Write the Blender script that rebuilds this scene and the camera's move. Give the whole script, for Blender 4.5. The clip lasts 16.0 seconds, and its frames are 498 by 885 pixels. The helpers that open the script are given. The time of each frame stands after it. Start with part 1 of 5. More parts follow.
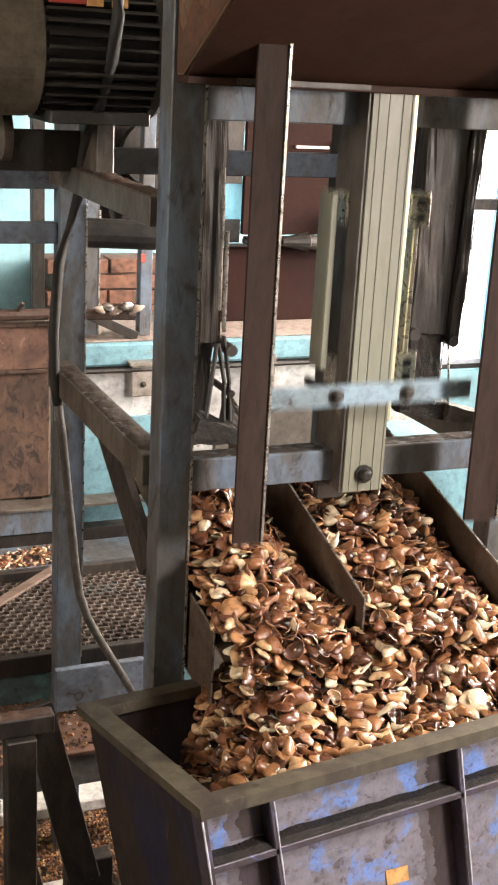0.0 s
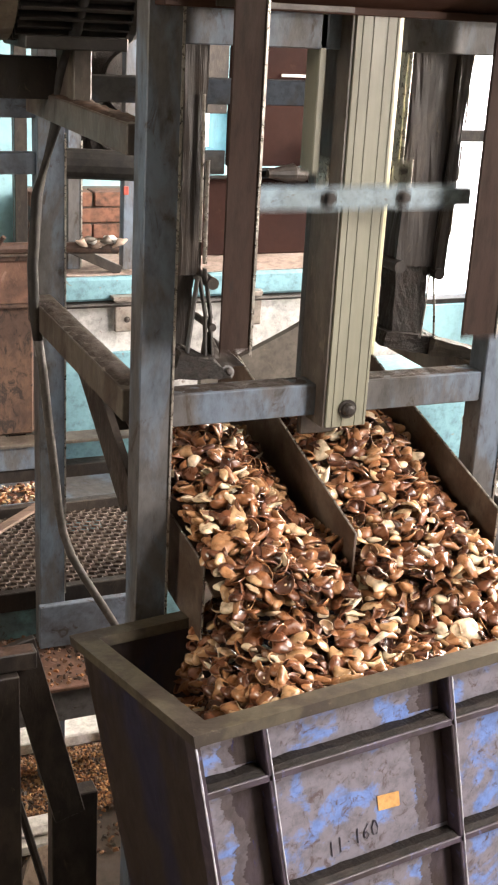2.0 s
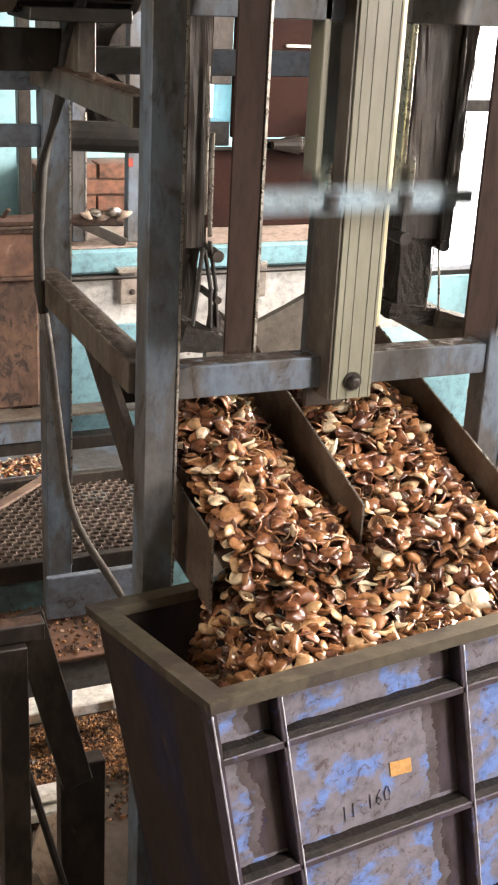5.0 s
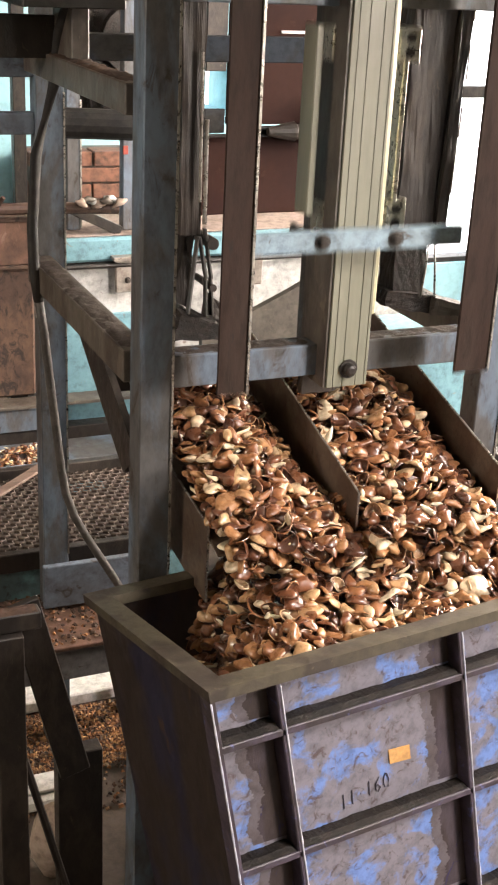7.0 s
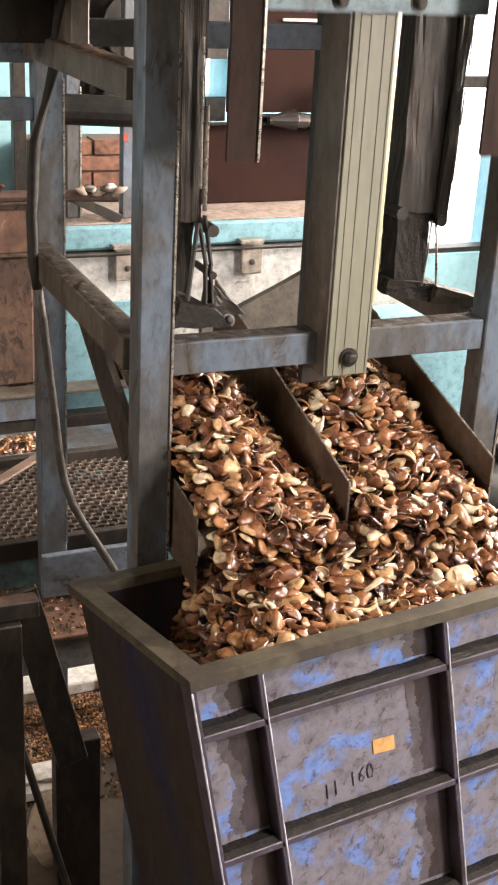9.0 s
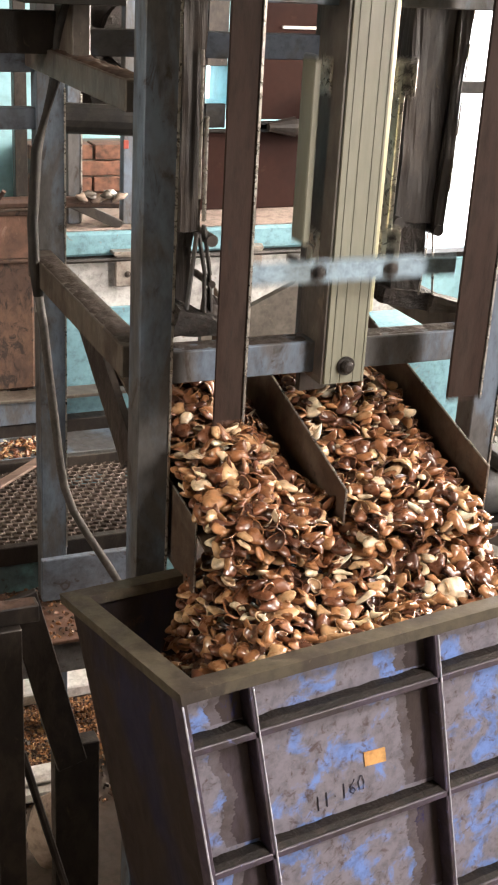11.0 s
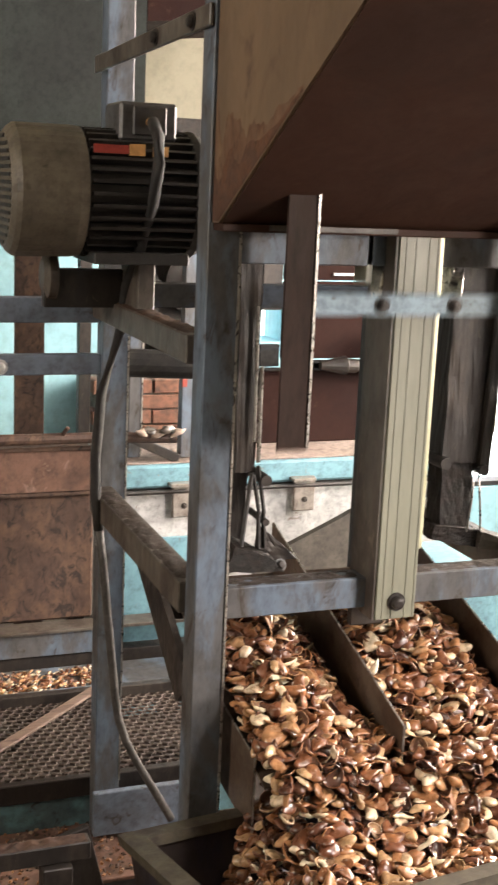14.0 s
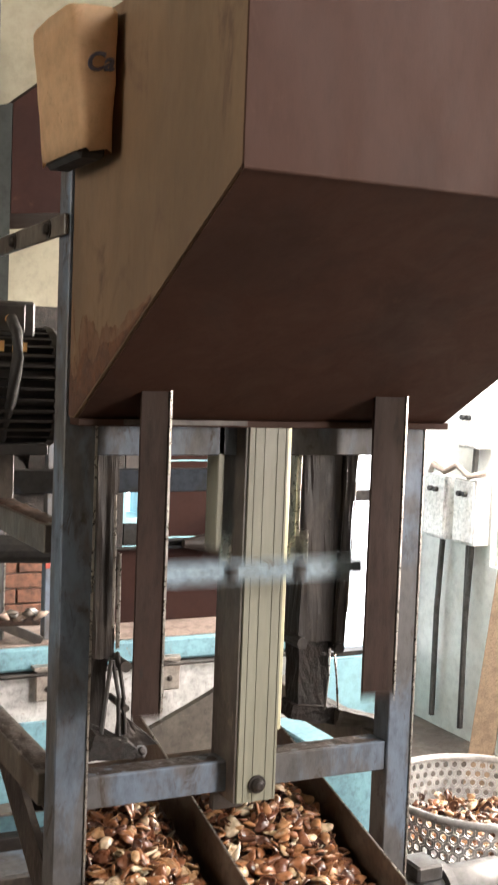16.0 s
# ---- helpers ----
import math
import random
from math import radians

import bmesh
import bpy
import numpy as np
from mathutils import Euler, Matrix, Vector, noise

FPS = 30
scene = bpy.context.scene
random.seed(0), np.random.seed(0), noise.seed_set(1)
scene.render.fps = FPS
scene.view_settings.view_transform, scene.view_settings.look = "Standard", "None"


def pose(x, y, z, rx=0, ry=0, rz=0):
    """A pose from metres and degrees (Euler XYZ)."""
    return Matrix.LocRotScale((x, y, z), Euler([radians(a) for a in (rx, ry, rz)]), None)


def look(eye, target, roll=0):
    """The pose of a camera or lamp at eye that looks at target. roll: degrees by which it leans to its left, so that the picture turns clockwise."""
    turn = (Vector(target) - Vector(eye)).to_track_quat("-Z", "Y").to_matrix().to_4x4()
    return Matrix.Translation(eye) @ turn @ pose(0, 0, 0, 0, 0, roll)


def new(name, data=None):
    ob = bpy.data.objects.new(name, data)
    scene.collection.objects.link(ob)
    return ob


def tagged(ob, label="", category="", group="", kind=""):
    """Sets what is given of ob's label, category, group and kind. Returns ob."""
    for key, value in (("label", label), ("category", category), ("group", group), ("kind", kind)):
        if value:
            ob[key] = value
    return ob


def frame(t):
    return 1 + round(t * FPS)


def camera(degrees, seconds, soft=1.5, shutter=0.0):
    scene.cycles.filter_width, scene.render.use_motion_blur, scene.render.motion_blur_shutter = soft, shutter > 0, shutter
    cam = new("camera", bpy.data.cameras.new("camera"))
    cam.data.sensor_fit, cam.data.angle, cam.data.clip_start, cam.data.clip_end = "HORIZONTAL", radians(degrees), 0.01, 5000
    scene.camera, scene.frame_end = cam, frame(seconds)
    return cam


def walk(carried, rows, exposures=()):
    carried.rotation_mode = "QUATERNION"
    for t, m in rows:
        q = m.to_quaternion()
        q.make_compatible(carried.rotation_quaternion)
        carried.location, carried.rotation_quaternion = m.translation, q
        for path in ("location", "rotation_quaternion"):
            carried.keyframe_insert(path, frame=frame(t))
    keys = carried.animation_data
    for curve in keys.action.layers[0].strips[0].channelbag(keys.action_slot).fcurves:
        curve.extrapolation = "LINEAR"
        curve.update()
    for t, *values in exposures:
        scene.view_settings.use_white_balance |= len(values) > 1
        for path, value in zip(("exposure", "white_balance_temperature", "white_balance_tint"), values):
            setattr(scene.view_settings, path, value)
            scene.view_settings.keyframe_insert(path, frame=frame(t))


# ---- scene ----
cam = camera(23.2, 16.0, soft=2.1, shutter=0.5)
PATH = [
    (0, pose(0.0318, 0.0206, 1.4197, 72.863, -3.019, -22.346)),
    (0.5, pose(0.0372, 0.0174, 1.4210, 72.662, -2.797, -22.329)),
    (1, pose(0.0383, 0.0279, 1.4168, 71.610, -3.118, -22.457)),
    (1.5, pose(0.0457, 0.0350, 1.4133, 70.473, -3.113, -22.567)),
    (2, pose(0.0499, 0.0348, 1.4115, 69.898, -3.016, -22.828)),
    (2.5, pose(0.0506, 0.0319, 1.4142, 69.664, -3.110, -22.849)),
    (3, pose(0.0509, 0.0267, 1.4152, 69.288, -3.003, -23.024)),
    (3.5, pose(0.0491, 0.0281, 1.4149, 69.172, -3.009, -22.809)),
    (4, pose(0.0459, 0.0293, 1.4148, 68.990, -2.923, -22.682)),
    (6.5, pose(0.0484, 0.0262, 1.4160, 68.068, -2.701, -22.823)),
    (7, pose(0.0500, 0.0306, 1.4137, 68.005, -2.649, -22.835)),
    (7.5, pose(0.0493, 0.0315, 1.4128, 67.964, -2.802, -22.652)),
    (8, pose(0.0511, 0.0312, 1.4129, 67.740, -2.578, -22.865)),
    (8.5, pose(0.0490, 0.0324, 1.4098, 67.961, -2.655, -22.813)),
    (9, pose(0.0528, 0.0371, 1.4071, 67.591, -2.867, -22.775)),
    (11.5, pose(0.0445, 0.0117, 1.4276, 67.705, -3.115, -22.658)),
    (12, pose(0.0357, 0.0022, 1.4333, 70.983, -3.056, -21.983)),
    (12.5, pose(0.0321, 0.0024, 1.4368, 74.188, -2.949, -19.888)),
    (13, pose(0.0347, -0.0051, 1.4424, 75.769, -2.770, -19.025)),
    (13.5, pose(0.0308, -0.0106, 1.4487, 77.028, -2.695, -19.170)),
    (14, pose(0.0314, -0.0175, 1.4550, 77.985, -2.453, -20.255)),
    (14.5, pose(0.0337, -0.0268, 1.4605, 79.066, -2.564, -22.829)),
    (15, pose(0.0276, -0.0281, 1.4619, 81.134, -2.745, -24.410)),
    (15.5, pose(0.0287, -0.0501, 1.4747, 83.966, -2.842, -25.977)),
    (16, pose(0.0302, -0.0652, 1.4849, 86.205, -2.149, -26.463)),
]
walk(cam, PATH, [(0, 1.29, 6650, 16), (2, 1.28, 6660, 16), (4, 1.24, 6680, 16), (7, 1.24, 6720, 16), (9, 1.17, 6700, 16), (11.3, 1.03, 6720, 16), (12, 0.86, 6780, 16), (12.6, 0.87, 6720, 16), (13.4, 1.02, 6700, 16), (14, 1.18, 6660, 16), (14.5, 1.30, 6600, 16), (15, 1.22, 6540, 16), (16, 1.04, 6520, 16)])

# ---------------------------------------------------------------- light
world = bpy.data.worlds.new("sky")
scene.world = world
world.use_nodes = True
wn = world.node_tree
sky = wn.nodes.new("ShaderNodeTexSky")
sky.sky_type = "NISHITA"
sky.sun_disc = False
sky.sun_elevation, sky.sun_rotation = radians(48), radians(75)
wn.links.new(sky.outputs[0], wn.nodes["Background"].inputs[0])
wn.nodes["Background"].inputs[1].default_value = 0.15
sun_data = bpy.data.lights.new("sun", "SUN")
sun_data.energy, sun_data.angle, sun_data.color = 3.0, radians(0.6), (1.0, 0.93, 0.82)
sun = new("sun", sun_data)
sun.matrix_world = look((6, 3.6, 8), (0.6, 1.8, 0.6))


def window_light(name, eye, target, sx, sy, watts, colour):
    data = bpy.data.lights.new(name, "AREA")
    data.shape, data.size, data.size_y, data.energy, data.color = "RECTANGLE", sx, sy, watts, colour
    ob = new(name, data)
    ob.matrix_world = look(eye, target)
    return ob


# lamps added for daylight: the right wall's windows, an assumed unseen roof light over the aisle, an assumed unseen
# high vent on the left
window_light("window_daylight", (2.98, 1.85, 1.62), (0.75, 1.40, 0.75), 1.6, 1.1, 125, (1.0, 0.90, 0.76))
window_light("corner_daylight", (2.85, 3.55, 1.75), (2.5, 4.1, 0.9), 0.5, 0.8, 26, (1.0, 1.0, 0.95))
window_light("side_daylight", (2.97, -1.7, 1.70), (0.75, 1.2, 0.75), 0.75, 0.95, 68, (1.0, 0.92, 0.82))
window_light("skylight_daylight", (2.3, -0.9, 3.52), (0.85, 1.15, 0.7), 0.8, 0.9, 72, (1.0, 0.96, 0.90))
window_light("vent_daylight", (-2.35, 0.9, 2.2), (0.5, 1.2, 1.6), 1.3, 0.7, 25, (1.0, 0.90, 0.74))


# ---------------------------------------------------------------- materials
def rgba(c):
    return (*c, 1.0)


def material(name, base, second, third=None, rough=(0.4, 0.7), metal=0.0, grain=60.0, patch=7.0, split=(0.45, 0.6),
             split3=(0.6, 0.68), bump=0.15, stretch=(1, 1, 1), spec=0.5, speckle=0.45):
    """Painted, worn or raw surface: two colours in patches, a third in small spots, fine grain in the gloss and relief."""
    m = bpy.data.materials.new(name)
    m.use_nodes = True
    n, l = m.node_tree.nodes, m.node_tree.links
    bsdf = n["Principled BSDF"]
    bsdf.inputs["Specular IOR Level"].default_value = spec
    geo = n.new("ShaderNodeNewGeometry")
    mp = n.new("ShaderNodeMapping")
    mp.inputs["Scale"].default_value = stretch
    l.new(geo.outputs["Position"], mp.inputs[0])

    def tex(scale, detail, rough_=0.6, dist=0.0):
        t = n.new("ShaderNodeTexNoise")
        t.inputs["Scale"].default_value = scale
        t.inputs["Detail"].default_value = detail
        t.inputs["Roughness"].default_value = rough_
        t.inputs["Distortion"].default_value = dist
        l.new(mp.outputs[0], t.inputs[0])
        return t

    def ramp(src, lo, hi):
        r = n.new("ShaderNodeMapRange")
        r.interpolation_type = "SMOOTHSTEP"
        r.inputs[1].default_value, r.inputs[2].default_value = lo, hi
        l.new(src, r.inputs[0])
        return r.outputs[0]

    def mix(fac, a, b):
        x = n.new("ShaderNodeMix")
        x.data_type = "RGBA"
        l.new(fac, x.inputs[0])
        for sock, val in ((x.inputs[6], a), (x.inputs[7], b)):
            if isinstance(val, tuple):
                sock.default_value = rgba(val)
            else:
                l.new(val, sock)
        return x.outputs[2]

    big, fine, spots = tex(patch, 6, 0.62, 0.4), tex(grain, 5, 0.7), tex(patch * 3.1, 7, 0.7, 0.8)
    colour = mix(ramp(big.outputs[0], *split), base, second)
    if third:
        colour = mix(ramp(spots.outputs[0], *split3), colour, third)
    dark = n.new("ShaderNodeMix")
    dark.data_type, dark.blend_type = "RGBA", "MULTIPLY"
    dark.inputs[0].default_value = speckle
    l.new(colour, dark.inputs[6])
    l.new(ramp(fine.outputs[0], 0.25, 0.62), dark.inputs[7])
    l.new(dark.outputs[2], bsdf.inputs["Base Color"])
    rr = n.new("ShaderNodeMapRange")
    rr.inputs[1].default_value, rr.inputs[2].default_value = 0.3, 0.7
    rr.inputs[3].default_value, rr.inputs[4].default_value = rough
    l.new(spots.outputs[0], rr.inputs[0])
    l.new(rr.outputs[0], bsdf.inputs["Roughness"])
    bsdf.inputs["Metallic"].default_value = metal
    b = n.new("ShaderNodeBump")
    b.inputs["Strength"].default_value, b.inputs["Distance"].default_value = bump, 0.004
    l.new(fine.outputs[0], b.inputs["Height"])
    l.new(b.outputs[0], bsdf.inputs["Normal"])
    return m


def island_material(name, stops, rough=(0.2, 0.5), spread=25.0, coat=0.0, mottle=(0.3, 1.15), relief=0.35):
    """Loose pieces: a colour of its own for every piece, mottled."""
    m = bpy.data.materials.new(name)
    m.use_nodes = True
    n, l = m.node_tree.nodes, m.node_tree.links
    bsdf = n["Principled BSDF"]
    geo = n.new("ShaderNodeNewGeometry")
    r = n.new("ShaderNodeValToRGB")
    while len(r.color_ramp.elements) < len(stops):
        r.color_ramp.elements.new(0.5)
    for e, (p, c) in zip(r.color_ramp.elements, stops):
        e.position, e.color = p, rgba(c)
    l.new(geo.outputs["Random Per Island"], r.inputs[0])
    t = n.new("ShaderNodeTexNoise")
    t.inputs["Scale"].default_value, t.inputs["Detail"].default_value = spread * 4, 6
    l.new(geo.outputs["Position"], t.inputs[0])
    mr = n.new("ShaderNodeMapRange")
    mr.inputs[1].default_value, mr.inputs[2].default_value, mr.inputs[3].default_value, mr.inputs[4].default_value = 0.3, 0.65, *mottle
    l.new(t.outputs[0], mr.inputs[0])
    x = n.new("ShaderNodeMix")
    x.data_type, x.blend_type = "RGBA", "MULTIPLY"
    x.inputs[0].default_value = 1.0
    l.new(r.outputs[0], x.inputs[6])
    l.new(mr.outputs[0], x.inputs[7])
    l.new(x.outputs[2], bsdf.inputs["Base Color"])
    q = n.new("ShaderNodeMapRange")
    q.inputs[1].default_value, q.inputs[2].default_value = 0.35, 0.65
    q.inputs[3].default_value, q.inputs[4].default_value = rough
    l.new(t.outputs[0], q.inputs[0])
    l.new(q.outputs[0], bsdf.inputs["Roughness"])
    bsdf.inputs["Coat Weight"].default_value = coat
    bsdf.inputs["Coat Roughness"].default_value = 0.15
    b = n.new("ShaderNodeBump")
    b.inputs["Strength"].default_value, b.inputs["Distance"].default_value = relief, 0.002
    l.new(t.outputs[0], b.inputs["Height"])
    l.new(b.outputs[0], bsdf.inputs["Normal"])
    return m


blue_steel = material("worn_blue_paint", (0.110, 0.145, 0.192), (0.082, 0.080, 0.080), (0.042, 0.029, 0.022), (0.4, 0.65), patch=12, split=(0.38, 0.54), split3=(0.55, 0.7), stretch=(1, 1, 0.45))
teal_paint = material("faded_teal_paint", (0.10, 0.20, 0.22), (0.07, 0.11, 0.12), (0.04, 0.028, 0.022), (0.45, 0.7), patch=12, split3=(0.56, 0.7))
bar_blue = material("dusty_blue_bar", (0.135, 0.165, 0.215), (0.10, 0.115, 0.14), (0.05, 0.04, 0.035), (0.45, 0.65), patch=10, split3=(0.58, 0.7))
blue_light = material("pale_blue_paint", (0.27, 0.38, 0.46), (0.19, 0.25, 0.28), (0.10, 0.07, 0.05), (0.4, 0.65), patch=8, split3=(0.6, 0.72))
dark_steel = material("greasy_dark_steel", (0.024, 0.020, 0.018), (0.045, 0.036, 0.03), (0.085, 0.066, 0.05), (0.3, 0.6), metal=0.1, patch=18, split3=(0.6, 0.7), stretch=(1, 1, 0.5), spec=0.4, bump=0.3)
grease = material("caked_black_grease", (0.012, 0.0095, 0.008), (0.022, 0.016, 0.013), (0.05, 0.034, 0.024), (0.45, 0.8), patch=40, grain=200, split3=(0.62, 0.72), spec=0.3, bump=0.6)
rear_blue = material("dull_navy_paint", (0.026, 0.032, 0.041), (0.021, 0.02, 0.019), (0.016, 0.012, 0.010), (0.7, 0.9), patch=8, spec=0.12)
rib_blue = material("dark_grimy_rib", (0.055, 0.042, 0.062), (0.035, 0.026, 0.03), (0.09, 0.10, 0.22), (0.35, 0.6), patch=16, split3=(0.58, 0.68))
lid_blue = material("dusty_blue_lid", (0.15, 0.31, 0.37), (0.12, 0.25, 0.30), (0.20, 0.19, 0.175), (0.5, 0.8), patch=7)
grimy_steel = material("grimy_brown_steel", (0.10, 0.085, 0.07), (0.055, 0.042, 0.034), (0.17, 0.14, 0.11), (0.3, 0.6), patch=12, stretch=(1, 1, 0.5))
bar_brown = material("dark_red_oxide_bar", (0.031, 0.018, 0.014), (0.038, 0.025, 0.020), (0.026, 0.020, 0.018), (0.5, 0.75), patch=10, stretch=(1, 1, 0.25), spec=0.15)
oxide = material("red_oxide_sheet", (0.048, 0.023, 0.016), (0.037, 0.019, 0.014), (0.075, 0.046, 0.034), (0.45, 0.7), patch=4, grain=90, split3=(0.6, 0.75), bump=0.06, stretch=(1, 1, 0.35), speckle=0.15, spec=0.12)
# hopper sides: paler than the other sheets, light on them put into the tan
oxide_side = material("lit_tan_sheet", (0.155, 0.10, 0.058), (0.12, 0.078, 0.046), (0.08, 0.045, 0.027), (0.4, 0.6), patch=3.2, grain=80, split3=(0.54, 0.70), bump=0.05, stretch=(1, 1, 0.4), speckle=0.15)
maroon = material("maroon_sheet", (0.022, 0.009, 0.007), (0.017, 0.007, 0.006), (0.034, 0.019, 0.014), (0.7, 0.9), patch=4, bump=0.05, speckle=0.15, spec=0.1)
cream = material("cream_anodised_profile", (0.235, 0.235, 0.18), (0.205, 0.205, 0.155), (0.17, 0.165, 0.125), (0.35, 0.5), patch=6, grain=140, split3=(0.62, 0.8), bump=0.03, stretch=(1, 1, 0.12), speckle=0.15)
lemon_strip = material("pale_lemon_strip", (0.62, 0.60, 0.40), (0.52, 0.50, 0.33), None, (0.25, 0.4), metal=0.3, patch=9, speckle=0.15)
bright_steel = material("bright_machined_steel", (0.62, 0.60, 0.52), (0.48, 0.46, 0.38), (0.2, 0.17, 0.12), (0.2, 0.4), metal=0.7, patch=20, split3=(0.6, 0.7))
galv_dull = material("dull_grey_sheet", (0.17, 0.165, 0.17), (0.12, 0.115, 0.115), (0.07, 0.05, 0.04), (0.5, 0.7), patch=9)
shade_olive = material("bin_shade_olive", (0.075, 0.066, 0.052), (0.055, 0.046, 0.037), (0.10, 0.085, 0.065), (0.5, 0.75), patch=8)
catch_steel = material("tarnished_catch_steel", (0.30, 0.27, 0.24), (0.22, 0.185, 0.16), (0.12, 0.08, 0.06), (0.3, 0.5), metal=0.3, patch=25)
galv = material("galvanised_sheet", (0.56, 0.56, 0.55), (0.44, 0.44, 0.43), (0.24, 0.18, 0.15), (0.3, 0.5), metal=0.25, patch=10, split3=(0.6, 0.68))
edge_steel = material("bright_bare_steel", (0.50, 0.48, 0.44), (0.34, 0.31, 0.28), None, (0.2, 0.4), metal=0.8, patch=30)
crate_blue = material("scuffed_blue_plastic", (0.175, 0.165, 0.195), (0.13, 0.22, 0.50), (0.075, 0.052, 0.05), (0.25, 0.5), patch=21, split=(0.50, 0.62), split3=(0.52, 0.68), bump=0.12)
rib_grime_shade = material("brown_grime_and_shade", (0.042, 0.031, 0.030), (0.058, 0.045, 0.055), (0.026, 0.024, 0.085), (0.35, 0.6), patch=14, stretch=(1, 1, 0.35), spec=0.3)
rib_grime_shade_thin = material("thin_grime_and_shade", (0.105, 0.092, 0.105), (0.08, 0.066, 0.07), (0.10, 0.115, 0.20), (0.3, 0.55), patch=20)
pale_plastic = material("rubbed_pale_plastic", (0.52, 0.52, 0.58), (0.34, 0.35, 0.44), None, (0.3, 0.5), patch=60)
rust = material("brown_rust", (0.07, 0.030, 0.016), (0.105, 0.042, 0.018), (0.035, 0.02, 0.015), (0.6, 0.85), patch=20, grain=120, bump=0.3)
rust_thin = material("thin_rust_bloom", (0.125, 0.062, 0.032), (0.15, 0.088, 0.048), (0.085, 0.036, 0.018), (0.5, 0.75), patch=18, split3=(0.5, 0.62), stretch=(1, 1, 0.5))
crate_dark = material("dark_crate_side", (0.028, 0.020, 0.017), (0.018, 0.017, 0.034), (0.055, 0.033, 0.022), (0.4, 0.65), patch=9, bump=0.12, stretch=(1, 1, 0.4), spec=0.22)
crate_rim = material("olive_dirty_rim", (0.066, 0.055, 0.036), (0.036, 0.027, 0.02), (0.105, 0.085, 0.06), (0.4, 0.65), patch=16)
rusty_pale = material("rubbed_orange_rust", (0.13, 0.066, 0.044), (0.08, 0.039, 0.025), (0.20, 0.125, 0.095), (0.6, 0.9), patch=14, split3=(0.55, 0.68), stretch=(1, 1, 0.7))
rusty = material("rusty_sheet", (0.052, 0.026, 0.017), (0.085, 0.045, 0.027), (0.022, 0.013, 0.010), (0.6, 0.9), patch=13, split3=(0.52, 0.62), stretch=(1, 1, 0.7))
mesh_steel = material("dirty_expanded_mesh", (0.115, 0.09, 0.075), (0.07, 0.052, 0.043), (0.22, 0.165, 0.135), (0.4, 0.7), metal=0.3, patch=12)
fan_paint = material("dull_khaki_paint", (0.12, 0.10, 0.072), (0.095, 0.08, 0.06), (0.07, 0.055, 0.04), (0.4, 0.6), patch=8)
motor_black = material("black_cast_iron", (0.022, 0.020, 0.019), (0.04, 0.036, 0.032), None, (0.4, 0.6), patch=20)
rubber = material("black_rubber", (0.014, 0.013, 0.013), (0.03, 0.026, 0.023), None, (0.6, 0.8), patch=20)
sheath = material("grey_conduit", (0.085, 0.078, 0.072), (0.05, 0.045, 0.04), None, (0.5, 0.7), patch=30)
paper = material("brown_paper", (0.72, 0.50, 0.30), (0.64, 0.43, 0.25), (0.58, 0.38, 0.22), (0.7, 0.9), patch=10, bump=0.25, speckle=0.15)
red_label = material("faded_red_label", (0.36, 0.05, 0.035), (0.28, 0.05, 0.03), None, (0.5, 0.7))
orange_label = material("amber_label", (0.62, 0.34, 0.12), (0.52, 0.27, 0.09), None, (0.5, 0.7), patch=30)
ink = material("dark_ink", (0.055, 0.05, 0.075), (0.08, 0.075, 0.10), None, (0.6, 0.8))
wall_blue = material("sky_blue_wall_paint", (0.34, 0.60, 0.66), (0.29, 0.53, 0.60), (0.20, 0.30, 0.32), (0.6, 0.85), patch=3.5, split3=(0.66, 0.78), grain=25, speckle=0.2)
wall_white = material("whitewashed_plaster", (0.74, 0.74, 0.70), (0.66, 0.65, 0.60), (0.50, 0.47, 0.42), (0.7, 0.9), patch=3, split3=(0.66, 0.78), grain=25, speckle=0.2)
wall_dark = material("shaded_plaster", (0.045, 0.042, 0.035), (0.035, 0.032, 0.028), (0.07, 0.06, 0.05), (0.7, 0.9), patch=2.5, grain=25, speckle=0.2)
wall_cream = material("dull_cream_plaster", (0.31, 0.285, 0.21), (0.26, 0.235, 0.17), None, (0.7, 0.9), patch=2.5, grain=25, speckle=0.2)
wall_olive = material("dim_olive_plaster", (0.20, 0.18, 0.13), (0.15, 0.135, 0.10), None, (0.7, 0.9), patch=2.5, grain=25, speckle=0.2)
brick_red = island_material("red_brick", [(0.0, (0.21, 0.082, 0.05)), (0.5, (0.27, 0.12, 0.075)), (1.0, (0.16, 0.08, 0.056))], (0.7, 0.9), 12)
mortar = material("grey_mortar", (0.16, 0.14, 0.12), (0.11, 0.10, 0.09), None, (0.8, 0.95), patch=12)
floor_mat = material("littered_concrete", (0.095, 0.072, 0.056), (0.06, 0.045, 0.035), (0.15, 0.11, 0.08), (0.45, 0.8), patch=5, split3=(0.58, 0.7), bump=0.3)
wood_dark = material("grimy_pinkish_wood", (0.17, 0.115, 0.09), (0.12, 0.078, 0.06), (0.07, 0.045, 0.035), (0.6, 0.8), patch=9, stretch=(0.4, 3, 3))
wood = material("weathered_wood", (0.26, 0.18, 0.115), (0.20, 0.135, 0.085), (0.12, 0.08, 0.05), (0.6, 0.8), patch=9, stretch=(0.4, 3, 3))
white_paint = material("dirty_white_enamel", (0.82, 0.81, 0.78), (0.72, 0.70, 0.66), (0.10, 0.075, 0.06), (0.35, 0.6), patch=10, split3=(0.66, 0.72))
cloth_pale = material("pale_sackcloth", (0.42, 0.33, 0.27), (0.34, 0.26, 0.21), None, (0.8, 0.95), patch=14, bump=0.5)
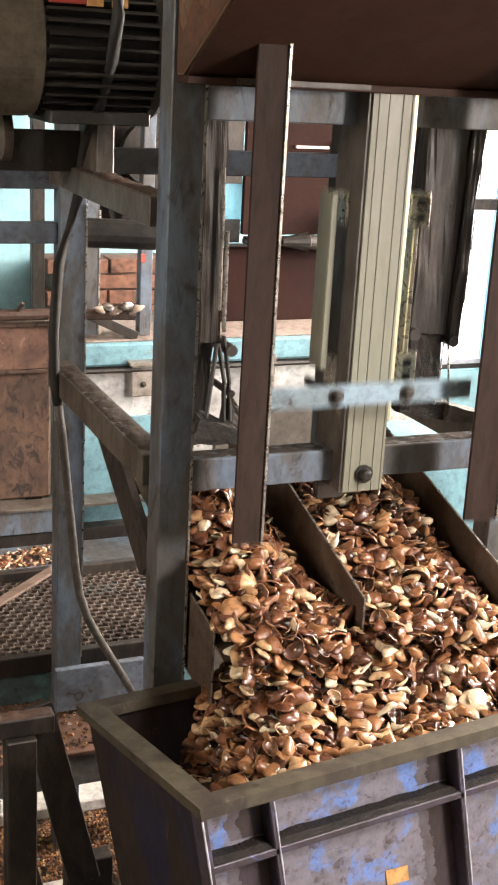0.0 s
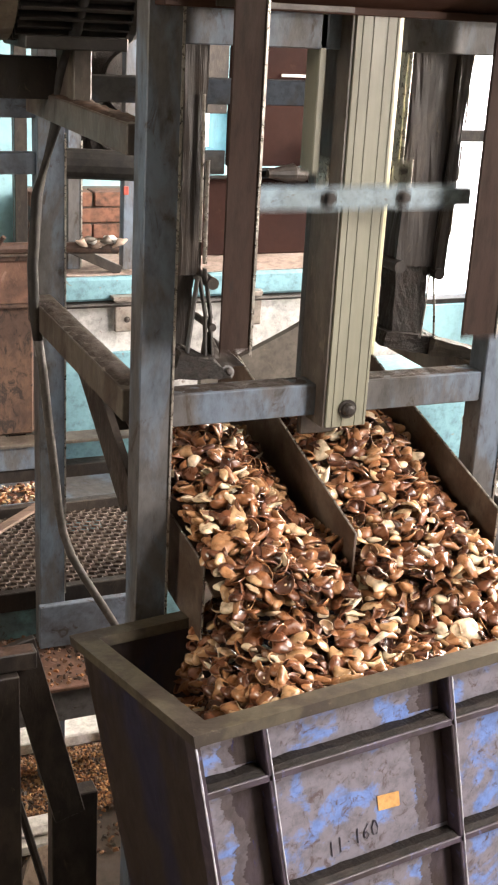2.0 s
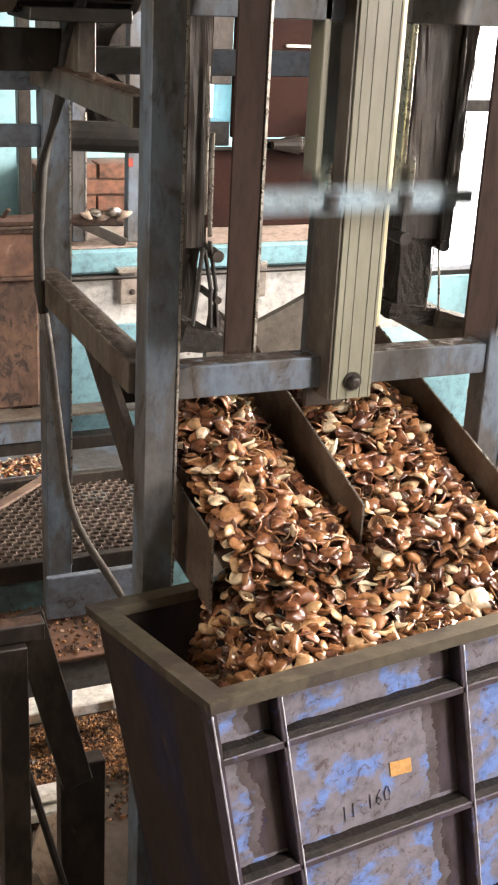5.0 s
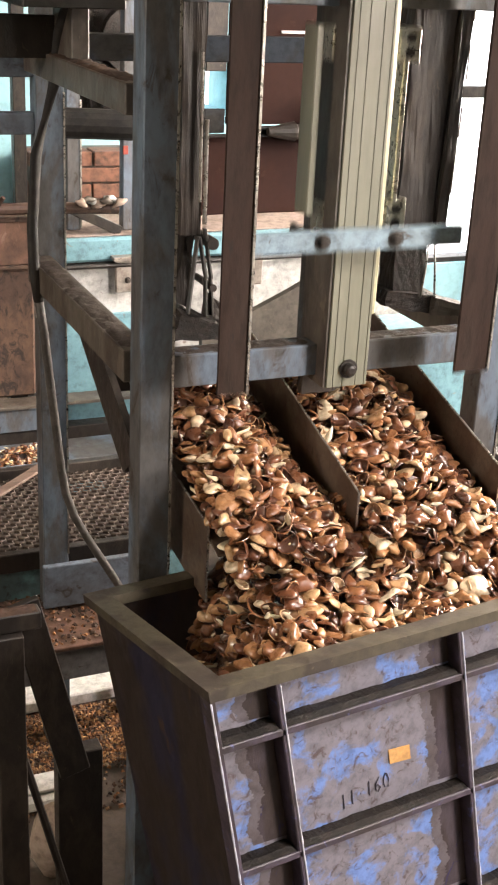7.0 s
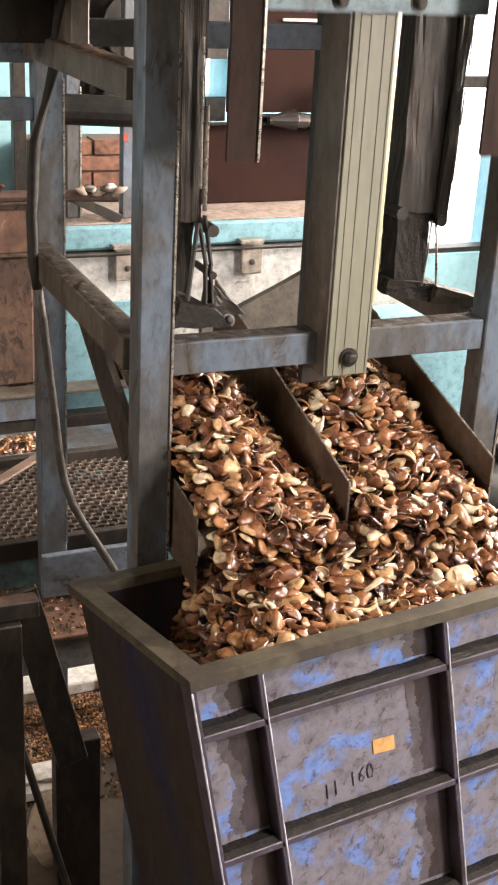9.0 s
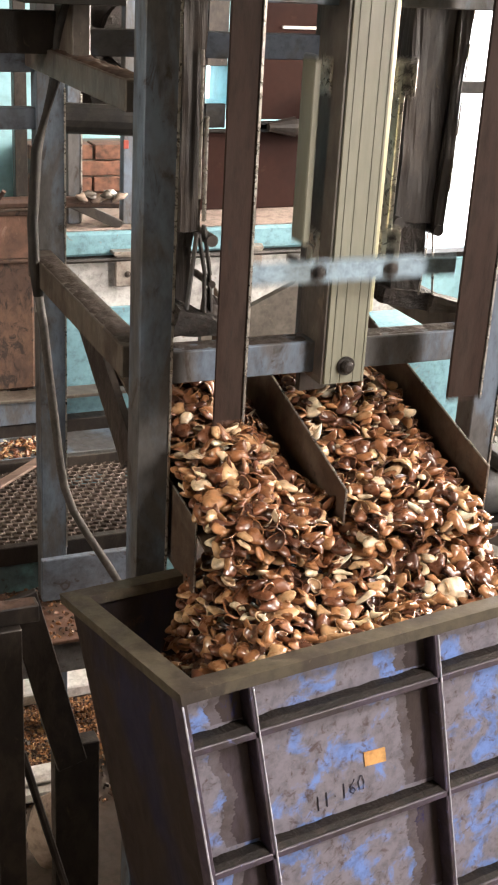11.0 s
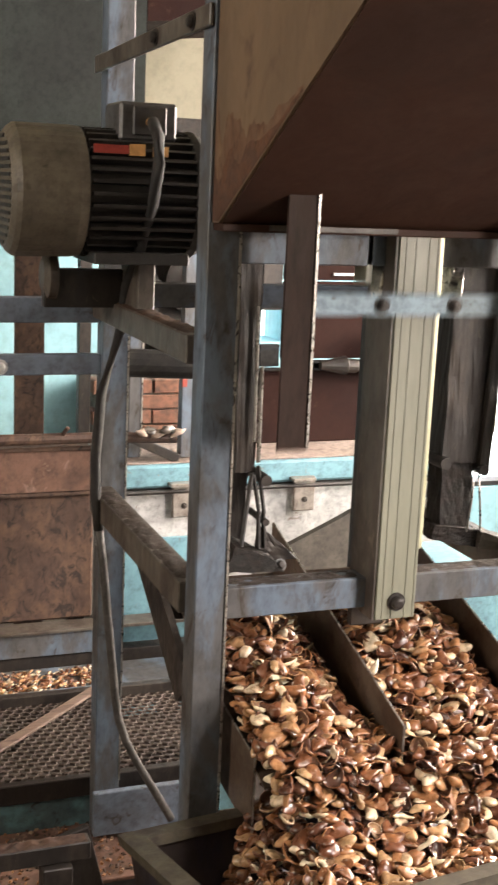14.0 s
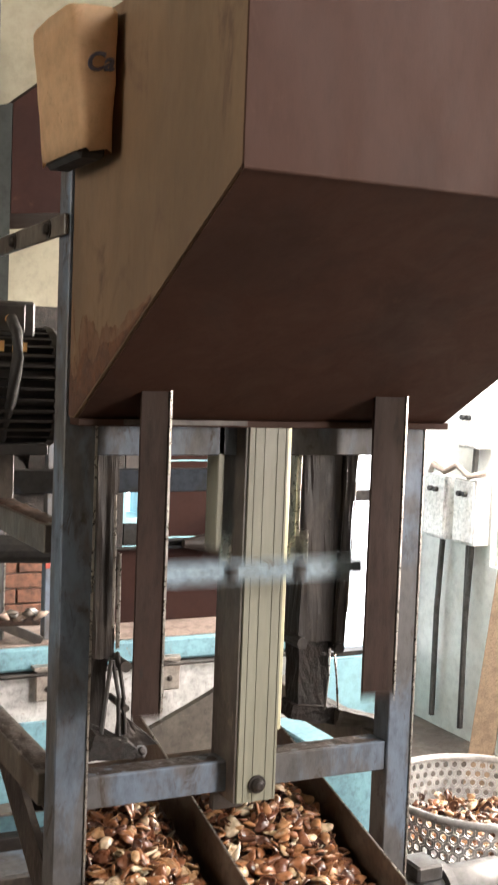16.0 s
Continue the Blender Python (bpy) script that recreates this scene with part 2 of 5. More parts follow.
tray_steel = material("oily_brown_tray_steel", (0.085, 0.055, 0.038), (0.135, 0.10, 0.075), (0.05, 0.03, 0.022), (0.3, 0.55), metal=0.2, patch=11)

grime_crust = material("grease_and_husk_crust", (0.05, 0.036, 0.028), (0.032, 0.022, 0.017), (0.15, 0.10, 0.06), (0.5, 0.8), split3=(0.62, 0.72), patch=30, grain=150, bump=0.5)
casting = material("dull_grey_casting", (0.095, 0.095, 0.095), (0.065, 0.06, 0.056), (0.05, 0.04, 0.035), (0.35, 0.6), metal=0.2, patch=12)
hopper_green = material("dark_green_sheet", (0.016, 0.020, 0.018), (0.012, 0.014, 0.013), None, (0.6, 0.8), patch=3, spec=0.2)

shell_mat = island_material("oily_nut_shell", [(0.0, (0.075, 0.028, 0.016)), (0.25, (0.17, 0.062, 0.028)), (0.5, (0.27, 0.112, 0.046)), (0.74, (0.39, 0.185, 0.080)), (0.90, (0.56, 0.35, 0.18)), (1.0, (0.74, 0.60, 0.42))], (0.18, 0.42), 22, 0.4, (0.42, 1.12), 0.2)
inner_mat = island_material("shell_inside", [(0.0, (0.05, 0.021, 0.014)), (0.55, (0.10, 0.042, 0.025)), (0.85, (0.24, 0.11, 0.055)), (1.0, (0.46, 0.29, 0.16))], (0.18, 0.4), 22, 0.35, (0.45, 1.1), 0.2)
kernel_mat = island_material("pale_kernel", [(0.0, (0.74, 0.62, 0.42)), (0.6, (0.82, 0.74, 0.56)), (1.0, (0.70, 0.50, 0.27))], (0.3, 0.5), 20)
husk_mat = island_material("orange_husk", [(0.0, (0.05, 0.026, 0.017)), (0.35, (0.20, 0.085, 0.035)), (0.7, (0.42, 0.19, 0.07)), (1.0, (0.60, 0.36, 0.17))], (0.5, 0.8), 12)
debris_mat = island_material("floor_debris", [(0.0, (0.03, 0.018, 0.013)), (0.55, (0.09, 0.045, 0.025)), (0.88, (0.34, 0.14, 0.045)), (1.0, (0.5, 0.36, 0.24))], (0.4, 0.7), 12)


# ---------------------------------------------------------------- building helpers
def thing(name, at, label, category, group="", kind=""):
    ob = new(name)
    ob.empty_display_size = 0.05
    ob.location = at
    return tagged(ob, label, category, group, kind)


def finish(bm, name, mats, smooth=False):
    me = bpy.data.meshes.new(name)
    bmesh.ops.recalc_face_normals(bm, faces=bm.faces)
    for f in bm.faces:
        f.smooth = smooth
    bm.to_mesh(me)
    bm.free()
    for m in (mats if isinstance(mats, (list, tuple)) else [mats]):
        me.materials.append(m)
    return me


def part(name, bm, mat, parent=None, label="", smooth=False):
    ob = new(name, finish(bm, name, mat, smooth))
    if parent is not None:
        ob.parent = parent
        if parent.type == "EMPTY":
            ob.matrix_parent_inverse = Matrix.Translation(parent.location).inverted()
    return tagged(ob, label) if label else ob


def setting(name, bm, mat, label, category):
    return tagged(part(name, bm, mat), label, category, kind="structure")


def hexa(pts, bm=None):
    """A solid from eight corners: four below, four above, each ring in the same order."""
    bm = bm or bmesh.new()
    v = [bm.verts.new(p) for p in pts]
    for q in ((3, 2, 1, 0), (4, 5, 6, 7), (0, 1, 5, 4), (1, 2, 6, 5), (2, 3, 7, 6), (3, 0, 4, 7)):
        bm.faces.new([v[i] for i in q])
    return bm


def box(x0, x1, y0, y1, z0, z1, bevel=0.0015, bm=None):
    own = bmesh.new()
    hexa([(x0, y0, z0), (x1, y0, z0), (x1, y1, z0), (x0, y1, z0), (x0, y0, z1), (x1, y0, z1), (x1, y1, z1), (x0, y1, z1)], own)
    if bevel:
        bmesh.ops.bevel(own, geom=own.edges[:], offset=bevel, segments=1, affect="EDGES")
    if bm is None:
        return own
    me = bpy.data.meshes.new("tmp")
    own.to_mesh(me)
    own.free()
    bm.from_mesh(me)
    bpy.data.meshes.remove(me)
    return bm


def beam(a, b, w, h, up=(0, 0, 1), bevel=0.0015):
    """A straight bar of width w and height h between two points."""
    a, b = Vector(a), Vector(b)
    d = (b - a).normalized()
    s = d.cross(Vector(up)).normalized()
    u = s.cross(d)
    c = [s * (-w / 2) + u * (-h / 2), s * (w / 2) + u * (-h / 2), s * (w / 2) + u * (h / 2), s * (-w / 2) + u * (h / 2)]
    bm = hexa([a + q for q in c] + [b + q for q in c])
    if bevel:
        bmesh.ops.bevel(bm, geom=bm.edges[:], offset=bevel, segments=1, affect="EDGES")
    return bm


def angle_iron(x0, y0, z0, z1, wx, wy, t=0.005):
    """Upright steel angle: one leg along x at y0, the other along y at x0 (wx, wy may be negative)."""
    bm = bmesh.new()
    ring = [(x0, y0), (x0 + wx, y0), (x0 + wx, y0 + math.copysign(t, wy)), (x0 + math.copysign(t, wx), y0 + math.copysign(t, wy)), (x0 + math.copysign(t, wx), y0 + wy), (x0, y0 + wy)]
    lo = [bm.verts.new((*p, z0)) for p in ring]
    hi = [bm.verts.new((*p, z1)) for p in ring]
    bm.faces.new(lo[::-1])
    bm.faces.new(hi)
    for i in range(6):
        j = (i + 1) % 6
        bm.faces.new((lo[i], lo[j], hi[j], hi[i]))
    return bm


def tube(points, radius, sides=10, bm=None, radii=None):
    """A round bar along a line of points."""
    bm = bm or bmesh.new()
    pts = [Vector(p) for p in points]
    rings = []
    for i, p in enumerate(pts):
        d = (pts[min(i + 1, len(pts) - 1)] - pts[max(i - 1, 0)]).normalized()
        s = d.orthogonal().normalized() if abs(d.z) < 0.9 else d.cross(Vector((1, 0, 0))).normalized()
        if abs(d.z) < 0.9:
            s = d.cross(Vector((0, 0, 1))).normalized()
        u = s.cross(d)
        r = radii[i] if radii else radius
        rings.append([bm.verts.new(p + (s * math.cos(2 * math.pi * k / sides) + u * math.sin(2 * math.pi * k / sides)) * r) for k in range(sides)])
    for a, b in zip(rings, rings[1:]):
        for k in range(sides):
            j = (k + 1) % sides
            bm.faces.new((a[k], a[j], b[j], b[k]))
    bm.faces.new(rings[0][::-1])
    bm.faces.new(rings[-1])
    return bm


def bolt_head(at, axis, r, depth):
    a = Vector(at)
    d = Vector(axis).normalized()
    bm = tube([a, a + d * depth * 0.5, a + d * depth * 0.9, a + d * depth], r, 12, radii=[r, r, r * 0.8, r * 0.45])
    tube([a - d * 0.001, a + d * 0.0015], r * 1.45, 14, bm)
    return bm


def sheet(corners, thick, bm=None):
    """A flat plate through four corners with a thickness along its normal."""
    c = [Vector(p) for p in corners]
    n = (c[1] - c[0]).cross(c[3] - c[0]).normalized() * thick
    return hexa([p - n / 2 for p in c] + [p + n / 2 for p in c], bm)


# ---------------------------------------------------------------- the room
X0, X1, Y0, Y1, ZC = -2.4, 3.0, -2.6, 4.2, 3.5
bm = bmesh.new()
bmesh.ops.create_grid(bm, x_segments=60, y_segments=60, size=1)
for v in bm.verts:
    v.co = Vector(((X0 + X1) / 2 + v.co.x * 3.0, (Y0 + Y1) / 2 + v.co.y * 3.7, 0))
    v.co.z = 0.006 * noise.noise(v.co * 4)
setting("floor", bm, floor_mat, "stained concrete factory floor littered with shell crumbs", "floor")


def wall_with_openings(name, axis, at, thick, span, height, openings, mat, label):
    """A wall along x (axis 'y') or along y (axis 'x'), pierced by openings (from, to, sill, head)."""
    bm = bmesh.new()
    us = sorted({span[0], span[1], *[o[0] for o in openings], *[o[1] for o in openings]})
    zs = sorted({0.0, height, *[o[2] for o in openings], *[o[3] for o in openings]})
    for u0, u1 in zip(us, us[1:]):
        for z0, z1 in zip(zs, zs[1:]):
            if any(o[0] <= u0 and u1 <= o[1] and o[2] <= z0 and z1 <= o[3] for o in openings):
                continue
            if axis == "y":
                box(u0, u1, at, at + thick, z0, z1, 0, bm)
            else:
                box(at, at + thick, u0, u1, z0, z1, 0, bm)
    bmesh.ops.remove_doubles(bm, verts=bm.verts, dist=0.0005)
    inner = [f for f in bm.faces if any(f is not g and len(set(f.verts) & set(g.verts)) == 4 for g in f.verts[0].link_faces)]
    bmesh.ops.delete(bm, geom=inner, context="FACES_ONLY")
    return setting(name, bm, mat, label, "wall")


wall_with_openings("wall_north", "y", Y1, 0.2, (X0, X1), ZC, [(2.50, 2.98, 0.27, 1.60), (1.66, 1.75, 0.88, 1.03), (-1.2, 0.3, 1.7, 2.5)], wall_blue, "factory wall painted sky blue, peeling in patches")
wall_with_openings("wall_east", "x", X1, 0.2, (Y0, Y1), ZC, [(-2.15, -1.25, 1.15, 2.25), (1.0, 2.7, 1.05, 2.2), (3.25, 3.72, 0.72, 1.75)], wall_white, "whitewashed factory wall with barred windows")
wall_with_openings("wall_south", "y", Y0 - 0.2, 0.2, (X0, X1), ZC, [(2.1, 2.95, 0.0, 2.3)], wall_olive, "dim plastered wall with a doorway")
wall_with_openings("wall_west", "x", X0 - 0.2, 0.2, (Y0, Y1), ZC, [(0.2, 1.6, 1.8, 2.6)], wall_olive, "dim plastered wall with a high vent")
bm = bmesh.new()
for x0, x1, y0, y1 in ((X0 - 0.2, 1.65, Y0 - 0.2, Y1 + 0.2), (2.95, X1 + 0.2, Y0 - 0.2, Y1 + 0.2), (1.65, 2.95, Y0 - 0.2, -1.6), (1.65, 2.95, -0.2, Y1 + 0.2)):
    box(x0, x1, y0, y1, ZC, ZC + 0.1, 0, bm)
setting("ceiling", bm, wall_olive, "smoke-darkened flat ceiling with a roof light", "ceiling")
# the shade on the upper left wall is put into this strip's dark colour
setting("wall_band", box(X0, 1.14, Y1 - 0.012, Y1 - 0.004, 1.30, 2.22, 0), wall_dark, "upper strip of the blue wall, coloured dark for the shade there", "wall")
setting("wall_band", box(1.142, 2.098, Y1 - 0.012, Y1 - 0.004, 1.30, 2.22, 0), wall_cream, "cream middle strip of the blue wall", "wall")
setting("wall_band", box(X0, 2.098, Y1 - 0.012, Y1 - 0.004, 2.224, ZC - 0.05, 0), wall_cream, "cream upper strip of the blue wall", "wall")
setting("wall_panel", box(2.1, 2.5, Y1 - 0.012, Y1 - 0.004, 0.85, ZC - 0.3, 0), wall_white, "whitewashed upper strip of the blue wall", "wall")
outside = bpy.data.materials.new("hazy_daylight")
outside.use_nodes = True
em = outside.node_tree.nodes.new("ShaderNodeEmission")
em.inputs[0].default_value, em.inputs[1].default_value = (0.96, 1.0, 0.99, 1), 2.6
outside.node_tree.links.new(em.outputs[0], outside.node_tree.nodes["Material Output"].inputs[0])
setting("backdrop", sheet([(-6, 9, -1), (8, 9, -1), (8, 9, 5), (-6, 9, 5)], 0.05), outside, "overexposed hazy daylight outside the openings", "backdrop")
setting("backdrop", sheet([(7, 9, -1), (7, -5, -1), (7, -5, 5), (7, 9, 5)], 0.05), outside, "overexposed hazy daylight outside the openings", "backdrop")


def barred_window(name, axis, at, u0, u1, z0, z1, bars_u, bars_z, label):
    w = thing(name, ((u0 + u1) / 2, at, z0) if axis == "y" else (at, (u0 + u1) / 2, z0), label, "window", kind="structure")

    def bar(n, a0, a1, c0, c1, d=0.02):
        b = box(a0, a1, at - d, at + d, c0, c1) if axis == "y" else box(at - d, at + d, a0, a1, c0, c1)
        part(n, b, dark_steel if axis == "y" else white_paint, w)
    bar("window_frame", u0, u1, z0, z0 + 0.02, 0.035)
    bar("window_frame", u0, u1, z1 - 0.03, z1, 0.035)
    bar("window_frame", u0, u0 + 0.025, z0, z1, 0.03)
    bar("window_frame", u1 - 0.025, u1, z0, z1, 0.03)
    for u in bars_u:
        bar("mullion", u - 0.012, u + 0.012, z0, z1)
    for z in bars_z:
        bar("transom", u0, u1, z - 0.022, z + 0.022, 0.024)
    return w


barred_window("window_1", "y", Y1 + 0.06, 2.50, 2.98, 0.27, 1.60, [], [0.945], "steel-framed window full of white daylight")
barred_window("window_2", "x", X1 + 0.06, 3.25, 3.72, 0.72, 1.75, [3.4, 3.55], [0.9, 1.08, 1.26, 1.44], "barred window full of white daylight")
barred_window("window_3", "x", X1 + 0.06, 1.0, 2.7, 1.05, 2.2, [1.45, 1.85, 2.25], [1.62], "wide barred window full of daylight")

barred_window("window_4", "x", X1 + 0.06, -2.15, -1.25, 1.15, 2.25, [-1.7], [1.7], "barred window full of daylight")


def switch_box(y0, y1, z0, z1, label):
    s = thing("switch_box", (X1, (y0 + y1) / 2, z0), label, "switch box", "switch boxes on the wall")
    part("case", box(X1 - 0.075, X1 - 0.002, y0, y1, z0, z1, 0.004), white_paint, s)
    part("door", box(X1 - 0.083, X1 - 0.0755, y0 + 0.008, y1 - 0.008, z0 + 0.01, z1 - 0.01, 0.002), white_paint, s)
    for dy in (-0.018, 0.018):
        part("knob", tube([(X1 - 0.084, (y0 + y1) / 2 + dy, z1 - 0.06), (X1 - 0.10, (y0 + y1) / 2 + dy, z1 - 0.06)], 0.011, 12), rubber, s)
    part("conduit", tube([(X1 - 0.03, (y0 + y1) / 2, z0), (X1 - 0.03, (y0 + y1) / 2 + 0.02, z0 - 0.3), (X1 - 0.03, (y0 + y1) / 2 + 0.02, 0.05)], 0.012, 8), sheath, s)


switch_box(3.92, 4.07, 0.80, 1.06, "white enamel switch box with black knobs on the wall")
switch_box(3.73, 3.87, 0.80, 1.06, "white enamel switch box with black knobs on the wall")
switch_box(3.74, 3.86, 1.18, 1.36, "small white enamel switch box above the others")
loose_cable = thing("loose_cable", (X1, 3.9, 0.9), "pale coiled cable hanging over the switch boxes", "cable")
part("strand", tube([(X1 - 0.05, 4.08, 1.05), (X1 - 0.09, 4.0, 1.10), (X1 - 0.09, 3.92, 1.075), (X1 - 0.09, 3.84, 1.11), (X1 - 0.09, 3.76, 1.07), (X1 - 0.06, 3.7, 1.09)], 0.012, 8), cloth_pale, loose_cable, smooth=True)
plank = thing("leaning_plank", (2.85, 3.3, 0.0), "weathered plank leaning against the white wall", "plank")
part("board", beam((2.7, 3.35, 0.0), (2.97, 3.55, 0.78), 0.09, 0.02), wood, plank)


# brick pier by the blue wall
pier = thing("brick_pier", (1.28, 4.05, 0), "low pier of red bricks with dark mortar joints", "brick pier")
part("mortar_core", box(1.00, 1.52, 4.02, 4.19, 0.0, 0.768, 0), mortar, pier)
brick_me = finish(box(-0.105, 0.105, -0.05, 0.05, -0.024, 0.024, 0.003), "brick", brick_red)
for row in range(14):
    for col in range(3):
        x = 1.085 + 0.105 + col * 0.218 - (0.109 if row % 2 else 0)
        if x - 0.105 < 0.96 or x + 0.105 > 1.62:
            continue
        b = new("brick", brick_me)
        b.parent = pier
        b.matrix_parent_inverse = Matrix.Translation(pier.location).inverted()
        b.matrix_basis = pose(x + random.uniform(-0.003, 0.003), 4.055 + random.uniform(-0.004, 0.004), 0.0555 + row * 0.0535, 0, 0, random.uniform(-1, 1))


# ---------------------------------------------------------------- the shelling machine
machine = thing("shelling_machine", (0.75, 1.65, 0), "nut shelling machine on a worn blue steel frame, brown hopper", "machine")
part("post", box(0.496, 0.538, 1.376, 1.418, 0.0, 1.74), blue_steel, machine)
part("post", box(0.994, 1.034, 1.376, 1.416, 0.0, 1.415), blue_steel, machine)
part("post", box(0.505, 0.549, 1.93, 1.97, 0.0, 2.2), blue_steel, machine)
part("post", box(0.994, 1.034, 1.93, 1.97, 0.0, 1.6), dark_steel, machine)
# window reflections on the posts' right edges, built as thin bright strips
part("post_highlight", box(0.5365, 0.5392, 1.3735, 1.3775, 0.62, 1.40, 0), edge_steel, machine, "bright strip for the window light along the post edge")
part("post_highlight", box(0.5475, 0.5502, 1.928, 1.9315, 0.40, 1.20, 0), edge_steel, machine, "bright strip for the window light along the post edge")
part("post_highlight", box(1.0325, 1.0352, 1.3735, 1.3775, 0.62, 1.40, 0), edge_steel, machine, "bright strip for the window light along the post edge")
part("front_rail", box(0.538, 0.994, 1.381, 1.42, 0.903, 0.945), blue_steel, machine)
part("front_rail", box(0.538, 0.994, 1.385, 1.42, 1.36, 1.40), blue_steel, machine)
part("side_rail", box(0.487, 0.525, 1.418, 1.93, 0.903, 0.945), grimy_steel, machine, "side rail caked with grime")
part("side_rail", box(0.487, 0.525, 1.418, 1.93, 1.232, 1.268), grimy_steel, machine, "side rail caked with grime")
part("side_rail", box(0.998, 1.032, 1.416, 1.93, 0.903, 0.945), grimy_steel, machine)
part("rear_rail", box(0.549, 0.994, 1.935, 1.968, 1.247, 1.287), rear_blue, machine)
part("gusset", hexa([(0.505, 1.72, 0.903), (0.515, 1.72, 0.903), (0.515, 1.60, 0.903), (0.505, 1.60, 0.903), (0.505, 1.47, 0.755), (0.515, 1.47, 0.755), (0.515, 1.418, 0.80), (0.505, 1.418, 0.80)]), dark_steel, machine, "dark diagonal gusset plate")
strap = part("strap", beam((0.492, 1.95, 1.63), (0.492, 1.376, 1.645), 0.006, 0.026), grimy_steel, machine, "flat steel strap with two bolts")
for y in (1.44, 1.60):
    part("bolt", bolt_head((0.489, y, 1.645 - (y - 1.376) * 0.026), (-1, 0, 0), 0.008, 0.008), dark_steel, strap)
part("foot_plate", box(0.500, 0.664, 1.914, 1.9285, 0.302, 0.385), bar_blue, machine)
for z0, z1 in ((1.221, 1.262), (1.135, 1.168)):
    part("side_bar", box(-0.4, 0.505, 1.94, 1.965, z0, z1), bar_blue, machine)
part("washer", bolt_head((0.338, 1.94, 1.149), (0, -1, 0), 0.009, 0.008), galv, machine)
part("bolt", bolt_head((0.445, 1.94, 1.256), (0, -1, 0), 0.004, 0.006), bright_steel, machine)
def crust(name, x0, x1, y0, y1, z, seed, mat, label="", n=60, high=0.006):
    """A thin uneven crust of dried husk on a flat top."""
    bm = bmesh.new()
    m = max(3, int(n * (y1 - y0) / max(x1 - x0, 0.001))) if y1 - y0 < x1 - x0 else n
    k = n if y1 - y0 < x1 - x0 else max(3, int(n * (x1 - x0) / (y1 - y0)))
    m, k = min(max(m, 6), 60), min(max(k, 6), 60)
    bmesh.ops.create_grid(bm, x_segments=k, y_segments=m, size=1)
    for v in bm.verts:
        rim = 1 - max(abs(v.co.x), abs(v.co.y)) ** 6
        x, y = (x0 + x1) / 2 + v.co.x * (x1 - x0) / 2, (y0 + y1) / 2 + v.co.y * (y1 - y0) / 2
        h = high * max(0.0, 0.45 + 0.9 * noise.noise(Vector((x * 75, y * 75, seed)))) * rim
        v.co = Vector((x, y, z + h))
    return part(name, bm, mat, machine, label, smooth=True)


crust("grease_crust", 0.490, 0.524, 1.43, 1.90, 1.2675, 1, rusty, "orange crust of dried husk on the rail", 60, 0.006)
crust("grease_crust", 0.489, 0.523, 1.43, 1.90, 0.9445, 2, grime_crust, "grey crust of grease and husk on the rail", 60, 0.006)
crust("grease_crust", 0.545, 0.735, 1.386, 1.418, 0.9445, 3, grime_crust, "", 60, 0.004)
crust("grease_crust", 0.81, 0.99, 1.386, 1.418, 0.9445, 4, grime_crust, "", 60, 0.004)

# column with linear rail
column = part("column", box(0.743, 0.801, 1.356, 1.384, 0.893, 1.46, 0.001), cream, machine, "cream anodised aluminium profile with fine grooves")
for x0, x1 in ((0.7432, 0.7505), (0.7517, 0.7640), (0.7655, 0.7832), (0.7845, 0.7960), (0.7972, 0.8008)):
    part("profile_face", box(x0, x1, 1.3550, 1.3575, 0.894, 1.459, 0.0003), cream, column)
part("bolt", bolt_head((0.772, 1.3535, 0.918), (0, -1, 0), 0.0088, 0.011), dark_steel, column, "domed bolt head")
part("back_plate", box(0.741, 0.800, 1.425, 1.437, 0.86, 1.46), grimy_steel, machine)
part("guide_rail", box(0.8025, 0.812, 1.366, 1.384, 0.985, 1.46), lemon_strip, machine, "thin bright guide rail")
part("side_cover", box(0.7385, 0.7425, 1.358, 1.424, 0.893, 1.46, 0.0005), grimy_steel, machine)
part("spacer", box(0.75, 0.80, 1.384, 1.425, 0.895, 0.935), dark_steel, machine)

# toggle arms beside the column
def greasy_plate(corners, seed, cuts=7):
    """A steel plate from eight corners, its faces lumpy with caked grease."""
    bm = hexa(corners)
    bmesh.ops.subdivide_edges(bm, edges=bm.edges[:], cuts=cuts, use_grid_fill=True)
    for v in bm.verts:
        v.co += noise.noise_vector(v.co * 60 + Vector((seed, 0, 0))) * 0.0025 + noise.noise_vector(v.co * 190 + Vector((seed, 3, 0))) * 0.0016
    return bm


def flat(ring, y0, y1):
    """Eight corners of a plate whose four outline points (x, z) run from y0 to y1."""
    return [(x, y0, z) for x, z in ring] + [(x, y1, z) for x, z in ring]


arm = part("cutter_arm", greasy_plate(flat([(0.893, 1.078), (0.950, 1.074), (0.962, 1.62), (0.892, 1.62)], 1.47, 1.53), 1, 12), dark_steel, machine, "heavy greasy cutter arm")
part("outer_strip", greasy_plate(flat([(0.953, 1.070), (0.966, 1.068), (0.985, 1.62), (0.964, 1.62)], 1.462, 1.50), 2, 10), dark_steel, arm)
for k in range(5):
    z = 1.12 + 0.075 * k
    part("rubbed_streak", tube([(0.9665 + 0.034 * (z - 1.07), 1.461, z), (0.967 + 0.034 * (z - 1.06), 1.461, z + 0.045)], 0.0012, 6), edge_steel, arm)
part("link", greasy_plate(flat([(0.900, 0.968), (0.950, 0.968), (0.946, 1.080), (0.896, 1.080)], 1.475, 1.515), 3), grease, arm, "lower link caked with grease")
part("wire", tube([(0.951, 1.466, 1.070), (0.957, 1.464, 1.02), (0.959, 1.46, 0.975)], 0.0016, 6), edge_steel, arm, smooth=True)
